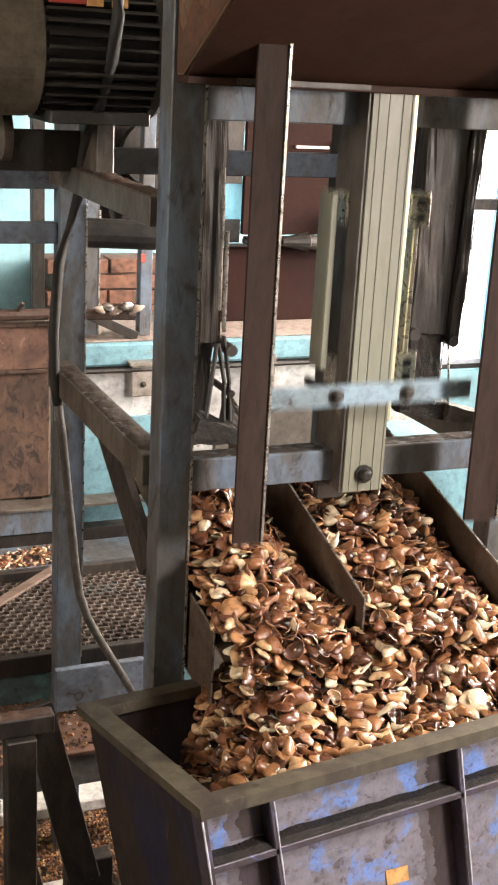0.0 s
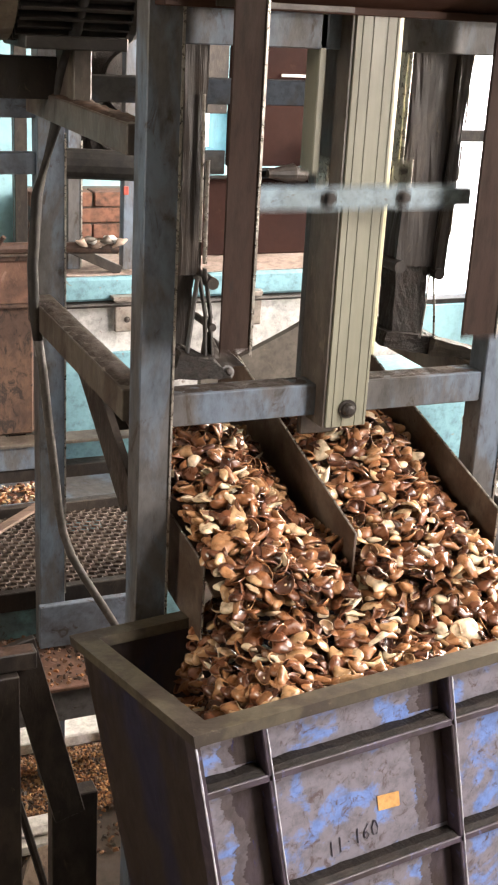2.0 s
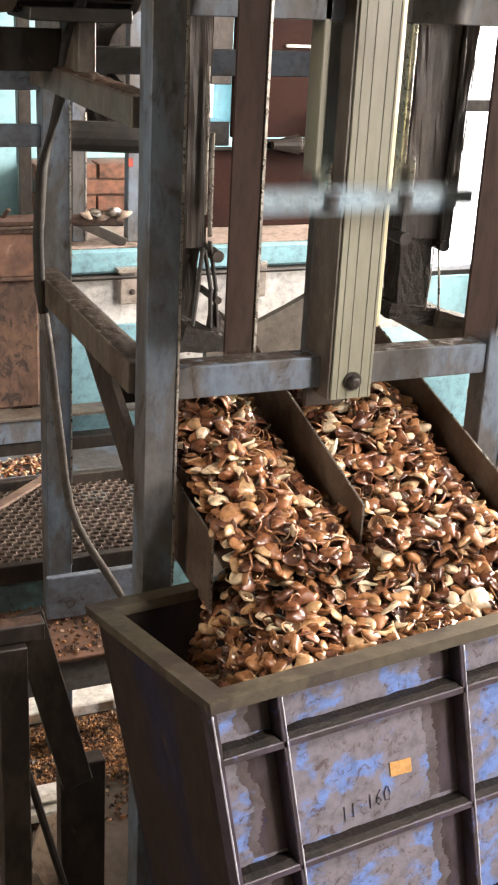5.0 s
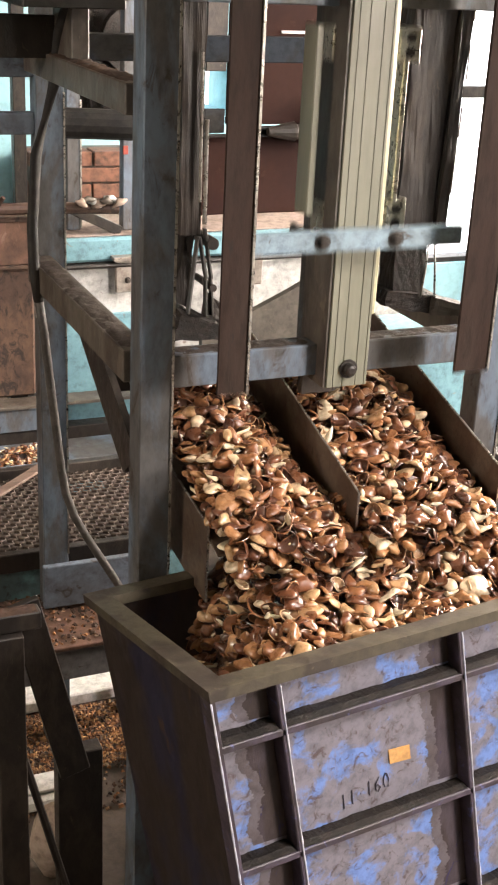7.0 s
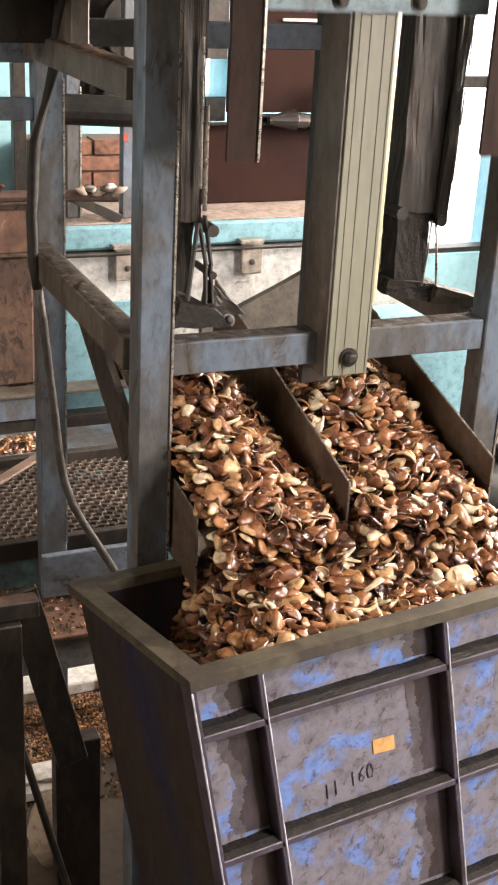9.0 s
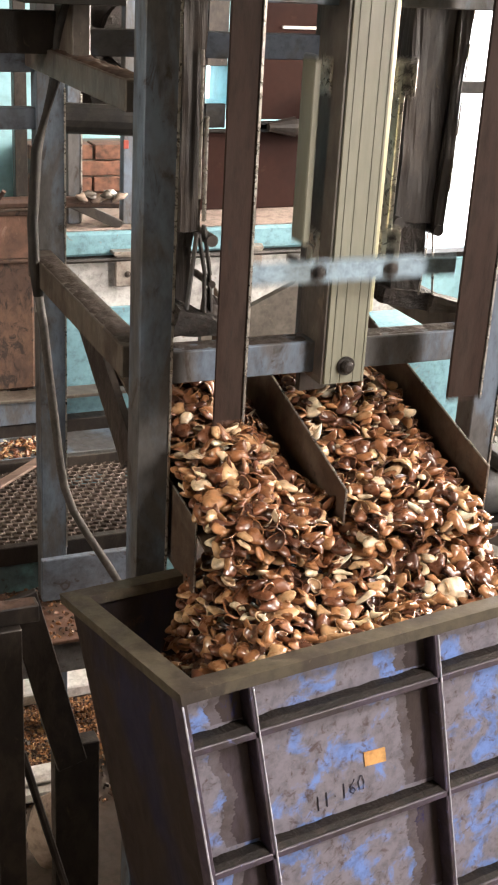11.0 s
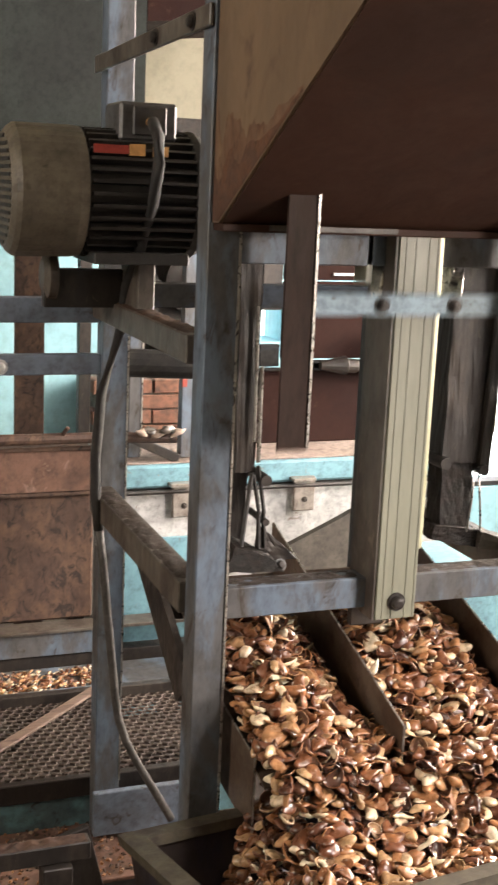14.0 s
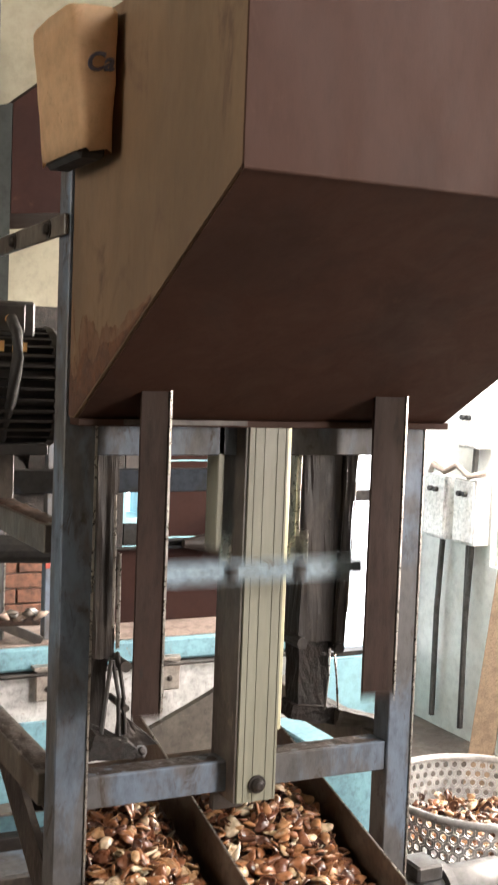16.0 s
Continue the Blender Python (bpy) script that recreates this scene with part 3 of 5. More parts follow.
part("wire", tube([(0.945, 1.466, 1.065), (0.943, 1.464, 1.02), (0.936, 1.46, 0.975)], 0.0014, 6), edge_steel, arm, smooth=True)
part("pin", tube([(0.957, 1.458, 1.066), (0.957, 1.54, 1.066)], 0.008, 12), dark_steel, arm)
part("pin", tube([(0.893, 1.458, 1.078), (0.893, 1.54, 1.078)], 0.009, 12), dark_steel, arm)
part("foot", greasy_plate([(0.885, 1.47, 0.962), (0.96, 1.465, 0.948), (0.96, 1.51, 0.948), (0.885, 1.51, 0.962), (0.888, 1.47, 0.985), (0.965, 1.465, 0.974), (0.965, 1.51, 0.974), (0.888, 1.51, 0.985)], 4), grease, arm, "foot caked with grease and husk")
part("toe", greasy_plate([(0.955, 1.455, 0.949), (1.035, 1.425, 0.9465), (1.035, 1.465, 0.9465), (0.955, 1.505, 0.949), (0.958, 1.455, 0.974), (1.035, 1.425, 0.955), (1.035, 1.465, 0.955), (0.958, 1.505, 0.974)], 5), grimy_steel, arm, "worn steel toe strewn with husk")
arm2 = part("cutter_arm", greasy_plate(flat([(0.578, 1.075), (0.606, 1.075), (0.604, 1.60), (0.574, 1.60)], 1.47, 1.53), 6, 12), dark_steel, machine, "heavy greasy cutter arm")
part("casing", greasy_plate(flat([(0.576, 0.965), (0.596, 0.965), (0.602, 1.08), (0.578, 1.08)], 1.485, 1.52), 7), dark_steel, arm2)
part("rod", tube([(0.608, 1.466, 1.22), (0.609, 1.466, 1.09)], 0.0030, 8), edge_steel, arm2)
part("rod", tube([(0.598, 1.462, 1.30), (0.599, 1.458, 1.12)], 0.0022, 8), edge_steel, arm2)
for a, b in (((0.600, 1.075), (0.588, 0.975)), ((0.602, 1.075), (0.612, 1.02)), ((0.612, 1.02), (0.613, 0.97)), ((0.609, 1.085), (0.619, 1.02)), ((0.619, 1.02), (0.622, 0.97))):
    part("spring_link", beam((a[0], 1.465, a[1]), (b[0], 1.462, b[1]), 0.0028, 0.010, (0, 1, 0), 0.0004), casting, arm2)
part("pin", tube([(0.618, 1.455, 1.066), (0.618, 1.52, 1.066)], 0.008, 12), dark_steel, arm2)
part("pin", tube([(0.620, 1.455, 1.008), (0.620, 1.52, 1.008)], 0.005, 12), dark_steel, arm2)
part("wedge", greasy_plate(flat([(0.612, 0.950), (0.672, 0.950), (0.634, 0.985), (0.618, 0.998)], 1.465, 1.482), 8, 5), dark_steel, arm2, "dark wedge plate of the foot")
part("foot", greasy_plate([(0.560, 1.435, 0.947), (0.640, 1.425, 0.9465), (0.640, 1.462, 0.9465), (0.560, 1.50, 0.947), (0.575, 1.45, 0.978), (0.618, 1.44, 0.966), (0.625, 1.46, 0.966), (0.575, 1.49, 0.985)], 9), grease, arm2)
part("bolt", bolt_head((0.636, 1.436, 0.953), (0.1, -1, 0.5), 0.006, 0.008), casting, arm2)
part("rear_shaft", tube([(0.565, 2.02, 1.142), (0.80, 2.02, 1.132)], 0.025, 14), rubber, machine, "thick black roller")

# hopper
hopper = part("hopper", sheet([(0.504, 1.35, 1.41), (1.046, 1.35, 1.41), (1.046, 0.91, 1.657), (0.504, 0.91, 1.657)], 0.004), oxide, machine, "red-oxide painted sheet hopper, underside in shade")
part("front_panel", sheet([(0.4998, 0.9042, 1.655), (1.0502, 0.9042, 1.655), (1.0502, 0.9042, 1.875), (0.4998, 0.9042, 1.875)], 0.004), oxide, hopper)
bm = bmesh.new()
side = [(1.40, 1.409), (1.352, 1.409), (0.907, 1.659), (0.907, 1.876), (1.40, 1.876)]
a = [bm.verts.new((0.5045, y, z)) for y, z in side]
b = [bm.verts.new((0.5005, y, z)) for y, z in side]
bm.faces.new(a)
bm.faces.new(b[::-1])
for i in range(5):
    j = (i + 1) % 5
    bm.faces.new((a[i], b[i], b[j], a[j]))
for v in bm.verts:
    if v.co.y > 1.376:
        v.co.y = 1.374
part("side_panel", bm.copy(), oxide_side, hopper, "side sheet coloured tan as if lit, with rust at its foot")
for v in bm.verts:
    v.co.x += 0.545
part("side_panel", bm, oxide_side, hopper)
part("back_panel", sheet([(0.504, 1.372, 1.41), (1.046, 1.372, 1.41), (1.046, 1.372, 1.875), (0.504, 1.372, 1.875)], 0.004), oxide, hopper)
part("lip", box(0.502, 1.048, 1.340, 1.374, 1.400, 1.409, 0.001), oxide, hopper)
# rust creeping up from the foot of the tan side sheet
for lift, film, reach in ((0.0004, rust_thin, 1.25), (0.0008, rust, 0.6)):
    bm = bmesh.new()
    low, high = [], []
    for k in range(81):
        y = 1.372 - 0.26 * k / 80
        foot = 1.411 + max(0.0, 1.352 - y) * 0.5618
        rise = reach * (0.105 * (1 - k / 80) ** 1.6 + 0.006) * (1.0 + 0.55 * noise.noise(Vector((k * 0.09, reach * 7, 1))) + 0.12 * noise.noise(Vector((k * 0.45, reach * 7, 4))))
        low.append(bm.verts.new((0.5005 - lift, y, foot)))
        high.append(bm.verts.new((0.5005 - lift, y, foot + max(0.002, rise))))
    for k in range(80):
        bm.faces.new((low[k], low[k + 1], high[k + 1], high[k]))
    part("rust_stain", bm, film, hopper, "rust at the foot of the side sheet")
part("lip", box(0.56, 0.73, 1.338, 1.3395, 1.402, 1.409, 0.0005), grimy_steel, hopper, "bare chipped edge")
part("rim_bead", tube([(0.4998, 0.9050, 1.656), (1.0502, 0.9050, 1.656)], 0.0030, 8), oxide, hopper)

# lifting carriage: cross bar, two lifting bars, bearing blocks
carriage = part("lifting_carriage", box(0.600, 0.905, 1.326, 1.336, 1.017, 1.043, 0.0008), blue_light, machine, "pale blue cross bar that rides up and down the column")
part("lifting_bar", angle_iron(0.597, 1.282, 0.861, 1.50, -0.036, 0.046), bar_brown, carriage, "dark red-oxide steel angle with a bright edge")
part("bright_edge", box(0.5965, 0.5995, 1.2795, 1.283, 0.862, 1.50, 0), edge_steel, carriage)
part("lifting_bar", angle_iron(0.936, 1.282, 0.861, 1.50, -0.048, 0.046), bar_brown, carriage, "dark red-oxide steel angle with a bright edge")
part("bright_edge", box(0.9355, 0.9382, 1.2795, 1.283, 0.862, 1.50, 0), edge_steel, carriage)
for x in (0.708, 0.809):
    part("bolt", bolt_head((x, 1.326, 1.030), (0, -1, 0), 0.0075, 0.009), dark_steel, carriage)
    part("stand_off", tube([(x, 1.336, 1.030), (x, 1.41, 1.030)], 0.006, 8), dark_steel, carriage)
for z in (1.024, 1.234):
    for x0, x1 in ((0.735, 0.764), (0.826, 0.857)):
        part("bearing_block", box(x0, x1, 1.388, 1.42, z, z + 0.04, 0.002), bright_steel, carriage, "machined steel bearing block with dark screws")
        for dz in (0.011, 0.029):
            part("screw", tube([((x0 + x1) / 2, 1.386, z + dz), ((x0 + x1) / 2, 1.3885, z + dz)], 0.0065, 10), dark_steel, carriage)
part("side_plate", box(0.712, 0.722, 1.385, 1.42, 1.05, 1.275), cream, carriage)
part("side_plate", box(0.834, 0.842, 1.388, 1.42, 1.06, 1.24), bright_steel, carriage)

# drive motor
motor = thing("electric_motor", (0.45, 1.75, 1.34), "black finned electric motor with a khaki fan cover", "motor")
cz, cy, cr = 1.434, 1.75, 0.0935
part("fan_cover", tube([(0.312, cy, cz), (0.318, cy, cz), (0.325, cy, cz), (0.405, cy, cz), (0.418, cy, cz)], cr, 40, radii=[cr * 0.86, cr * 0.95, cr, cr, cr * 0.985]), fan_paint, motor, "khaki painted fan cover with slotted end")
for k in range(-7, 8):
    half = math.sqrt(max(0.0, (cr * 0.8) ** 2 - (k * 0.0105) ** 2))
    part("slot", box(0.3105, 0.3125, cy - half, cy + half, cz + k * 0.0105 - 0.0025, cz + k * 0.0105 + 0.0025, 0), motor_black, motor)
part("stator", tube([(0.418, cy, cz), (0.585, cy, cz)], 0.079, 36), motor_black, motor)
for k in range(34):
    ang = 2 * math.pi * k / 34
    s, c = math.sin(ang), math.cos(ang)
    r0, r1, w = 0.076, 0.092, 0.0022
    pts = []
    for x in (0.423, 0.575):
        for r, sg in ((r0, -1), (r0, 1), (r1, 1), (r1, -1)):
            pts.append((x, cy + c * r - s * w * sg, cz + s * r + c * w * sg))
    part("cooling_fin", hexa(pts), motor_black, motor)
part("end_bell", tube([(0.575, cy, cz), (0.585, cy, cz), (0.60, cy, cz), (0.612, cy, cz)], cr, 32, radii=[cr * 0.98, cr, cr * 0.9, cr * 0.5]), motor_black, motor)
tbox = part("terminal_box", box(0.468, 0.552, 1.70, 1.79, 1.508, 1.562, 0.004), casting, motor, "grey terminal box")
part("lid", box(0.486, 0.535, 1.694, 1.70, 1.516, 1.556, 0.002), motor_black, tbox)
part("gland", tube([(0.51, 1.694, 1.535), (0.51, 1.68, 1.535)], 0.006, 10), orange_label, tbox)
part("label", box(0.425, 0.475, 1.672, 1.6745, 1.489, 1.501, 0), red_label, motor, "faded red label")
part("label", box(0.474, 0.496, 1.664, 1.6665, 1.487, 1.503, 0), orange_label, motor, "amber sticker")
part("label", box(0.508, 0.530, 1.664, 1.6665, 1.487, 1.501, 0), orange_label, motor, "amber sticker")
part("foot", box(0.43, 0.57, 1.68, 1.82, 1.335, 1.352), motor_black, motor)
part("bracket", box(0.50, 0.525, 1.70, 1.80, 1.268, 1.335), grimy_steel, motor)
part("pulley", tube([(0.378, 1.80, 1.31), (0.385, 1.80, 1.31), (0.398, 1.80, 1.31)], 0.036, 28, radii=[0.022, 0.036, 0.036]), grimy_steel, motor, "dull pulley under the fan cover")
part("pulley_bracket", box(0.38, 0.52, 1.79, 1.81, 1.262, 1.32), dark_steel, motor)

cable = thing("power_cable", (0.5, 1.84, 0.4), "thick black motor cable hanging along the post into grey conduit", "cable")
part("sheath", tube([(0.51, 1.680, 1.535), (0.511, 1.652, 1.515), (0.512, 1.648, 1.48), (0.508, 1.66, 1.42), (0.503, 1.70, 1.36), (0.499, 1.76, 1.30), (0.506, 1.82, 1.225), (0.487, 1.86, 1.117), (0.479, 1.86, 1.007), (0.481, 1.86, 0.936), (0.487, 1.86, 0.89)], 0.0085, 10), rubber, cable, smooth=True)
part("conduit", tube([(0.487, 1.86, 0.89), (0.494, 1.86, 0.84), (0.503, 1.86, 0.75), (0.513, 1.86, 0.66), (0.519, 1.86, 0.60), (0.527, 1.86, 0.552), (0.541, 1.858, 0.508), (0.562, 1.855, 0.466), (0.608, 1.853, 0.384), (0.625, 1.853, 0.352)], 0.0072, 10), sheath, cable, smooth=True)
thin = thing("thin_wire", (0.49, 1.86, 0.9), "thin pale wire looped beside the post", "wire")
part("strand", tube([(0.512, 1.85, 1.24), (0.50, 1.86, 1.17), (0.486, 1.87, 1.06), (0.482, 1.87, 0.95), (0.486, 1.87, 0.86)], 0.0022, 6), galv, thin, smooth=True)

# paper bag on the post
bag = thing("paper_bag", (0.475, 1.30, 1.69), "crumpled tan paper bag hung against the hopper side", "paper bag")
bm = bmesh.new()
rings = []
BAG = 26
for i in range(9):
    f = i / 8
    z = 1.710 + 0.152 * f
    cx, w, d = 0.473 - 0.006 * f, 0.019 + 0.011 * f, 0.080
    ring = []
    for k in range(BAG):
        ang = 2 * math.pi * k / BAG
        dx, dy = math.copysign(abs(math.cos(ang)) ** 0.3, math.cos(ang)), math.copysign(abs(math.sin(ang)) ** 0.3, math.sin(ang))
        w2 = 1 + 0.05 * noise.noise(Vector((dx * 2, dy * 2, z * 26)))
        x = min(cx + dx * w * w2, 0.4965)
        ring.append(bm.verts.new((x, 1.290 + dy * d * w2, z + 0.006 * noise.noise(Vector((dx * 3, dy * 3, i * 0.7))))))
    rings.append(ring)
for r0, r1 in zip(rings, rings[1:]):
    for k in range(BAG):
        bm.faces.new((r0[k], r0[(k + 1) % BAG], r1[(k + 1) % BAG], r1[k]))
bm.faces.new(rings[-1])
bmesh.ops.solidify(bm, geom=bm.faces[:], thickness=0.0012)
part("paper", bm, paper, bag, smooth=True)
font = bpy.data.curves.new("printed_word", "FONT")
font.offset = 0.0006
font.body, font.size, font.extrude, font.shear = "Ca", 0.028, 0.002, 0.3
word = new("printed_word", font)
bpy.context.view_layer.update()
word_me = bpy.data.meshes.new_from_object(word)
bpy.data.objects.remove(word)
word_me.transform(pose(0.455, 1.2085, 1.792, 90, -6, 0))
word_me.materials.clear()
word_me.materials.append(ink)
lettering = new("printed_word", word_me)
lettering.parent = bag
lettering.matrix_parent_inverse = Matrix.Translation(bag.location).inverted()
part("stuffing", box(0.458, 0.490, 1.235, 1.360, 1.704, 1.722, 0.005), rubber, bag, "dark greasy wad in the mouth of the bag")

# ---------------------------------------------------------------- discharge tray and crate
TY, TZ, RISE = 1.232, 0.797, 0.287      # front edge of the cheeks, their height there, and the slope


def cheek(x, label, tip=0.0, rise=RISE, back=1.70, front=TY, deep=0.086):
    bm = bmesh.new()
    ring = [(front, TZ + tip - deep), (front, TZ + tip), (back, TZ + tip + rise * (back - front)), (back, TZ + tip - deep + rise * 0.8 * (back - front))]
    a = [bm.verts.new((x - 0.0015, y, z)) for y, z in ring]
    b = [bm.verts.new((x + 0.0015, y, z)) for y, z in ring]
    bm.faces.new(a)
    bm.faces.new(b[::-1])
    for i in range(4):
        j = (i + 1) % 4
        bm.faces.new((a[i], b[i], b[j], a[j]))
    c = part("cheek", bm, tray_steel, tray, label)
    part("bright_edge", tube([(x, front - 0.001, TZ + tip - deep), (x, front - 0.001, TZ + tip), (x, back - 0.01, TZ + tip + rise * (back - 0.01 - front))], 0.0016, 6), edge_steel, c)


tray = thing("discharge_tray", (0.725, 1.45, 0.71), "sloping two-lane steel discharge tray, oily and brown", "tray")
cheek(0.546, "oily brown side cheek", -0.045, 0.140, 1.45, 1.290, 0.108)
cheek(0.722, "oily brown divider plate", 0.002)
cheek(0.930, "oily brown side cheek", 0.010)
part("floor_plate", sheet([(0.549, TY + 0.03, TZ - 0.083 + RISE * 0.03), (0.930, TY, TZ - 0.083), (0.930, 1.70, TZ - 0.083 + RISE * (1.70 - TY)), (0.549, 1.70, TZ - 0.083 + RISE * (1.70 - TY))], 0.003), tray_steel, tray)
part("bearer", box(0.545, 0.99, 1.66, 1.69, 0.80, 0.83), dark_steel, machine)

CL, CD, CH = 0.57, 0.325, 0.645
CU, CV, CW = Vector((0.9921, 0.1258, 0.0)), Vector((-0.1392, 0.9804, -0.1392)), Vector((0.1565, -0.078, -0.9846))
CO = Vector((0.438, 1.021, 0.70))
crate = thing("plastic_crate", (0.75, 1.2, 0), "scuffed blue plastic crate with thick ribs, tipped back, brimming with shells", "crate")


def crate_at(u, v, h):
    """A point of the crate: u along the front, v into its depth, h down from the rim, in metres."""
    return CO + CU * u + CV * v + CW * h


def crate_pt(u, v, h, out=0.0):
    """A point of the crate's slightly tapering wall; u and v run from 0 to 1."""
    lo_u, hi_u = 0.008 - out, CL - 0.024 - 0.10 * h + out
    lo_v, hi_v = 0.024 - out, CD - 0.014 - 0.04 * h + out
    return crate_at(lo_u + (hi_u - lo_u) * u, lo_v + (hi_v - lo_v) * v, h)


def shell_wall(name, mat, a, b, label=""):
    """One wall between two corners given as (u, v); 6 mm thick."""
    pts = []
    mid = crate_pt(0.5, 0.5, 0.3)
    for h in (CH, 0.012):
        p, q = crate_pt(*a, h), crate_pt(*b, h)
        n = (q - p).cross(CW).normalized() * 0.006
        if n.dot(mid - p) < 0:
            n = -n
        pts += [p, q, q + n, p + n]
    return part(name, hexa(pts), mat, crate, label)


front_wall = shell_wall("front_wall", crate_blue, (0, 0), (1, 0), "blue plastic wall rubbed grey")
# sides, back and base are far darker and browner than the front
shell_wall("side_wall", crate_dark, (0, 0), (0, 1), "near-black brown side wall")
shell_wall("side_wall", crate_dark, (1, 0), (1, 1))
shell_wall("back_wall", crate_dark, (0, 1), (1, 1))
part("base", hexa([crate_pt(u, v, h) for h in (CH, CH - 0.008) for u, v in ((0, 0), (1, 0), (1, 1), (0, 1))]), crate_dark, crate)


def rib(u, h0, h1, width, wall, side="front", mat=None):
    """A fin on the front or on the side wall: centre and half width in metres along it, from h0 to h1 below the rim."""
    pts = []
    for h in (h1, h0):
        if side == "front":
            pts += [crate_at(u - width, 0.001, h), crate_at(u + width, 0.001, h), crate_at(u + width, 0.027, h), crate_at(u - width, 0.027, h)]
        else:
            pts += [crate_at(0.001, u - width, h), crate_at(0.001, u + width, h), crate_at(0.027, u + width, h), crate_at(0.027, u - width, h)]
    bm = hexa(pts)
    bmesh.ops.bevel(bm, geom=bm.edges[:], offset=0.0012, segments=1, affect="EDGES")
    return part("rib", bm, mat or rib_blue, wall)


for u in (0.004, 0.083, 0.334, 0.50):
    rib(u, 0.013, CH - 0.01, 0.003, front_wall)
# dark strips left of the ribs: grime plus the rib's shadow, both as colour
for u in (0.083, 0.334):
    for h0, h1, film, deep in [(a, b, *c) for a, b in ((0.016, 0.062), (0.084, 0.226), (0.250, 0.392), (0.416, CH - 0.012)) for c in ((rib_grime_shade_thin, 0.0236), (rib_grime_shade, 0.0231))]:
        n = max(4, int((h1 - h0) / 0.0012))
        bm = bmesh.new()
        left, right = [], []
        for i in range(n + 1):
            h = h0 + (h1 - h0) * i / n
            wide = (0.030 if film is rib_grime_shade else 0.044) + 0.004 * noise.noise(Vector((u * 9, h * 420, 5))) + 0.012 * noise.noise(Vector((u * 9, h * 22, 3))) + 0.005 * noise.noise(Vector((u * 9, h * 90, 8)))
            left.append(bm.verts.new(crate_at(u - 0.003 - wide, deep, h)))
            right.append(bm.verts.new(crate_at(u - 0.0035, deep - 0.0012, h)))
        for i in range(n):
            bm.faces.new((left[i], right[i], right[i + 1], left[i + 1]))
        part("rib_grime_shade", bm, film, front_wall, "brown grime and the rib's shadow, painted beside the rib")
    worn = [crate_at(u + 0.003, 0.0008, 0.016 + (CH - 0.03) * k / 60) for k in range(61)]
    part("worn_edge", tube(worn, 0.001, 6, radii=[0.0011 + 0.0009 * noise.noise(Vector((u * 5, k * 0.9, 2))) for k in range(61)]), pale_plastic, front_wall, "rib edge worn white", smooth=True)
worn = [crate_at(0.0012, 0.0012, 0.016 + (CH - 0.03) * k / 60) for k in range(61)]
part("worn_edge", tube(worn, 0.001, 6, radii=[0.0012 + 0.001 * noise.noise(Vector((3, k * 0.7, 2))) for k in range(61)]), pale_plastic, front_wall, "corner worn white", smooth=True)
for h in (0.070, 0.236, 0.402):
    rib(0.285, h + 0.002, h + 0.011, 0.281, front_wall)
    for u0, u1 in ((0.009, 0.078), (0.088, 0.329), (0.339, 0.495)):
        bm = bmesh.new()
        n = int((u1 - u0) / 0.0025)
        lo, top, back = [], [], []
        for i in range(n + 1):
            u = u0 + (u1 - u0) * i / n
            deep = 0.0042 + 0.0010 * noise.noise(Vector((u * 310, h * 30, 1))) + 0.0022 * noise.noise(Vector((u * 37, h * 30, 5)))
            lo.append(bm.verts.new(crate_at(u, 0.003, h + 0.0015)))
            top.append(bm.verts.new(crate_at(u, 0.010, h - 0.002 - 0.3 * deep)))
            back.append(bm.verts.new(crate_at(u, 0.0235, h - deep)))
        for i in range(n):
            bm.faces.new((lo[i], lo[i + 1], top[i + 1], top[i]))
            bm.faces.new((top[i], top[i + 1], back[i + 1], back[i]))
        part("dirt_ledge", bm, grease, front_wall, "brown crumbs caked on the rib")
for (u0, v0), (u1, v1), (nu, nv) in (((0, 0), (CL, 0), (0, 1)), ((CL, 0), (CL, CD), (-1, 0)), ((CL, CD), (0, CD), (0, -1)), ((0, CD), (0, 0), (1, 0))):
    w = 0.028
    d = Vector((u1 - u0, v1 - v0)).normalized()
    ring = [(u0, v0), (u1, v1), (u1 + nu * w - d.x * w, v1 + nv * w - d.y * w), (u0 + nu * w + d.x * w, v0 + nv * w + d.y * w)]
    bm = hexa([crate_at(*q, 0.014) for q in ring] + [crate_at(*q, 0.0) for q in ring])
    bmesh.ops.bevel(bm, geom=list({e for f in bm.faces if abs(sum(((v.co - CO).dot(CW) for v in f.verts))) < 0.02 for e in f.edges}), offset=0.003, segments=2, affect="EDGES")
    part("rim", bm, crate_rim, crate, "olive rim worn dull")


def on_front(u, h, off):
    """A point on the crate's front panel, off metres before it."""
    return crate_at(u, 0.024 - off, h)


part("sticker", sheet([on_front(0.231, 0.179, 0.001), on_front(0.262, 0.181, 0.001), on_front(0.262, 0.161, 0.001), on_front(0.231, 0.159, 0.001)], 0.0008), orange_label, front_wall, "amber paper sticker")
STROKES = {"1": [[(0.5, 0), (0.55, 1)]], ".": [[(0.4, 0.42), (0.5, 0.46)]], "6": [[(0.8, 1), (0.3, 0.6), (0.2, 0.2), (0.5, 0), (0.85, 0.25), (0.5, 0.5), (0.25, 0.35)]],
           "0": [[(0.5, 1), (0.15, 0.6), (0.25, 0.05), (0.7, 0.0), (0.9, 0.5), (0.7, 0.95), (0.5, 1)]]}
pen = 0.155
for ch in "11.160":
    for line in STROKES[ch]:
        pts = [on_front(pen + 0.011 * x, 0.219 - (pen - 0.155) * 0.15 - 0.020 * z, 0.0012) for x, z in line]
        part("pen_stroke", tube(pts, 0.0007, 5), ink, front_wall)
    pen += 0.0125


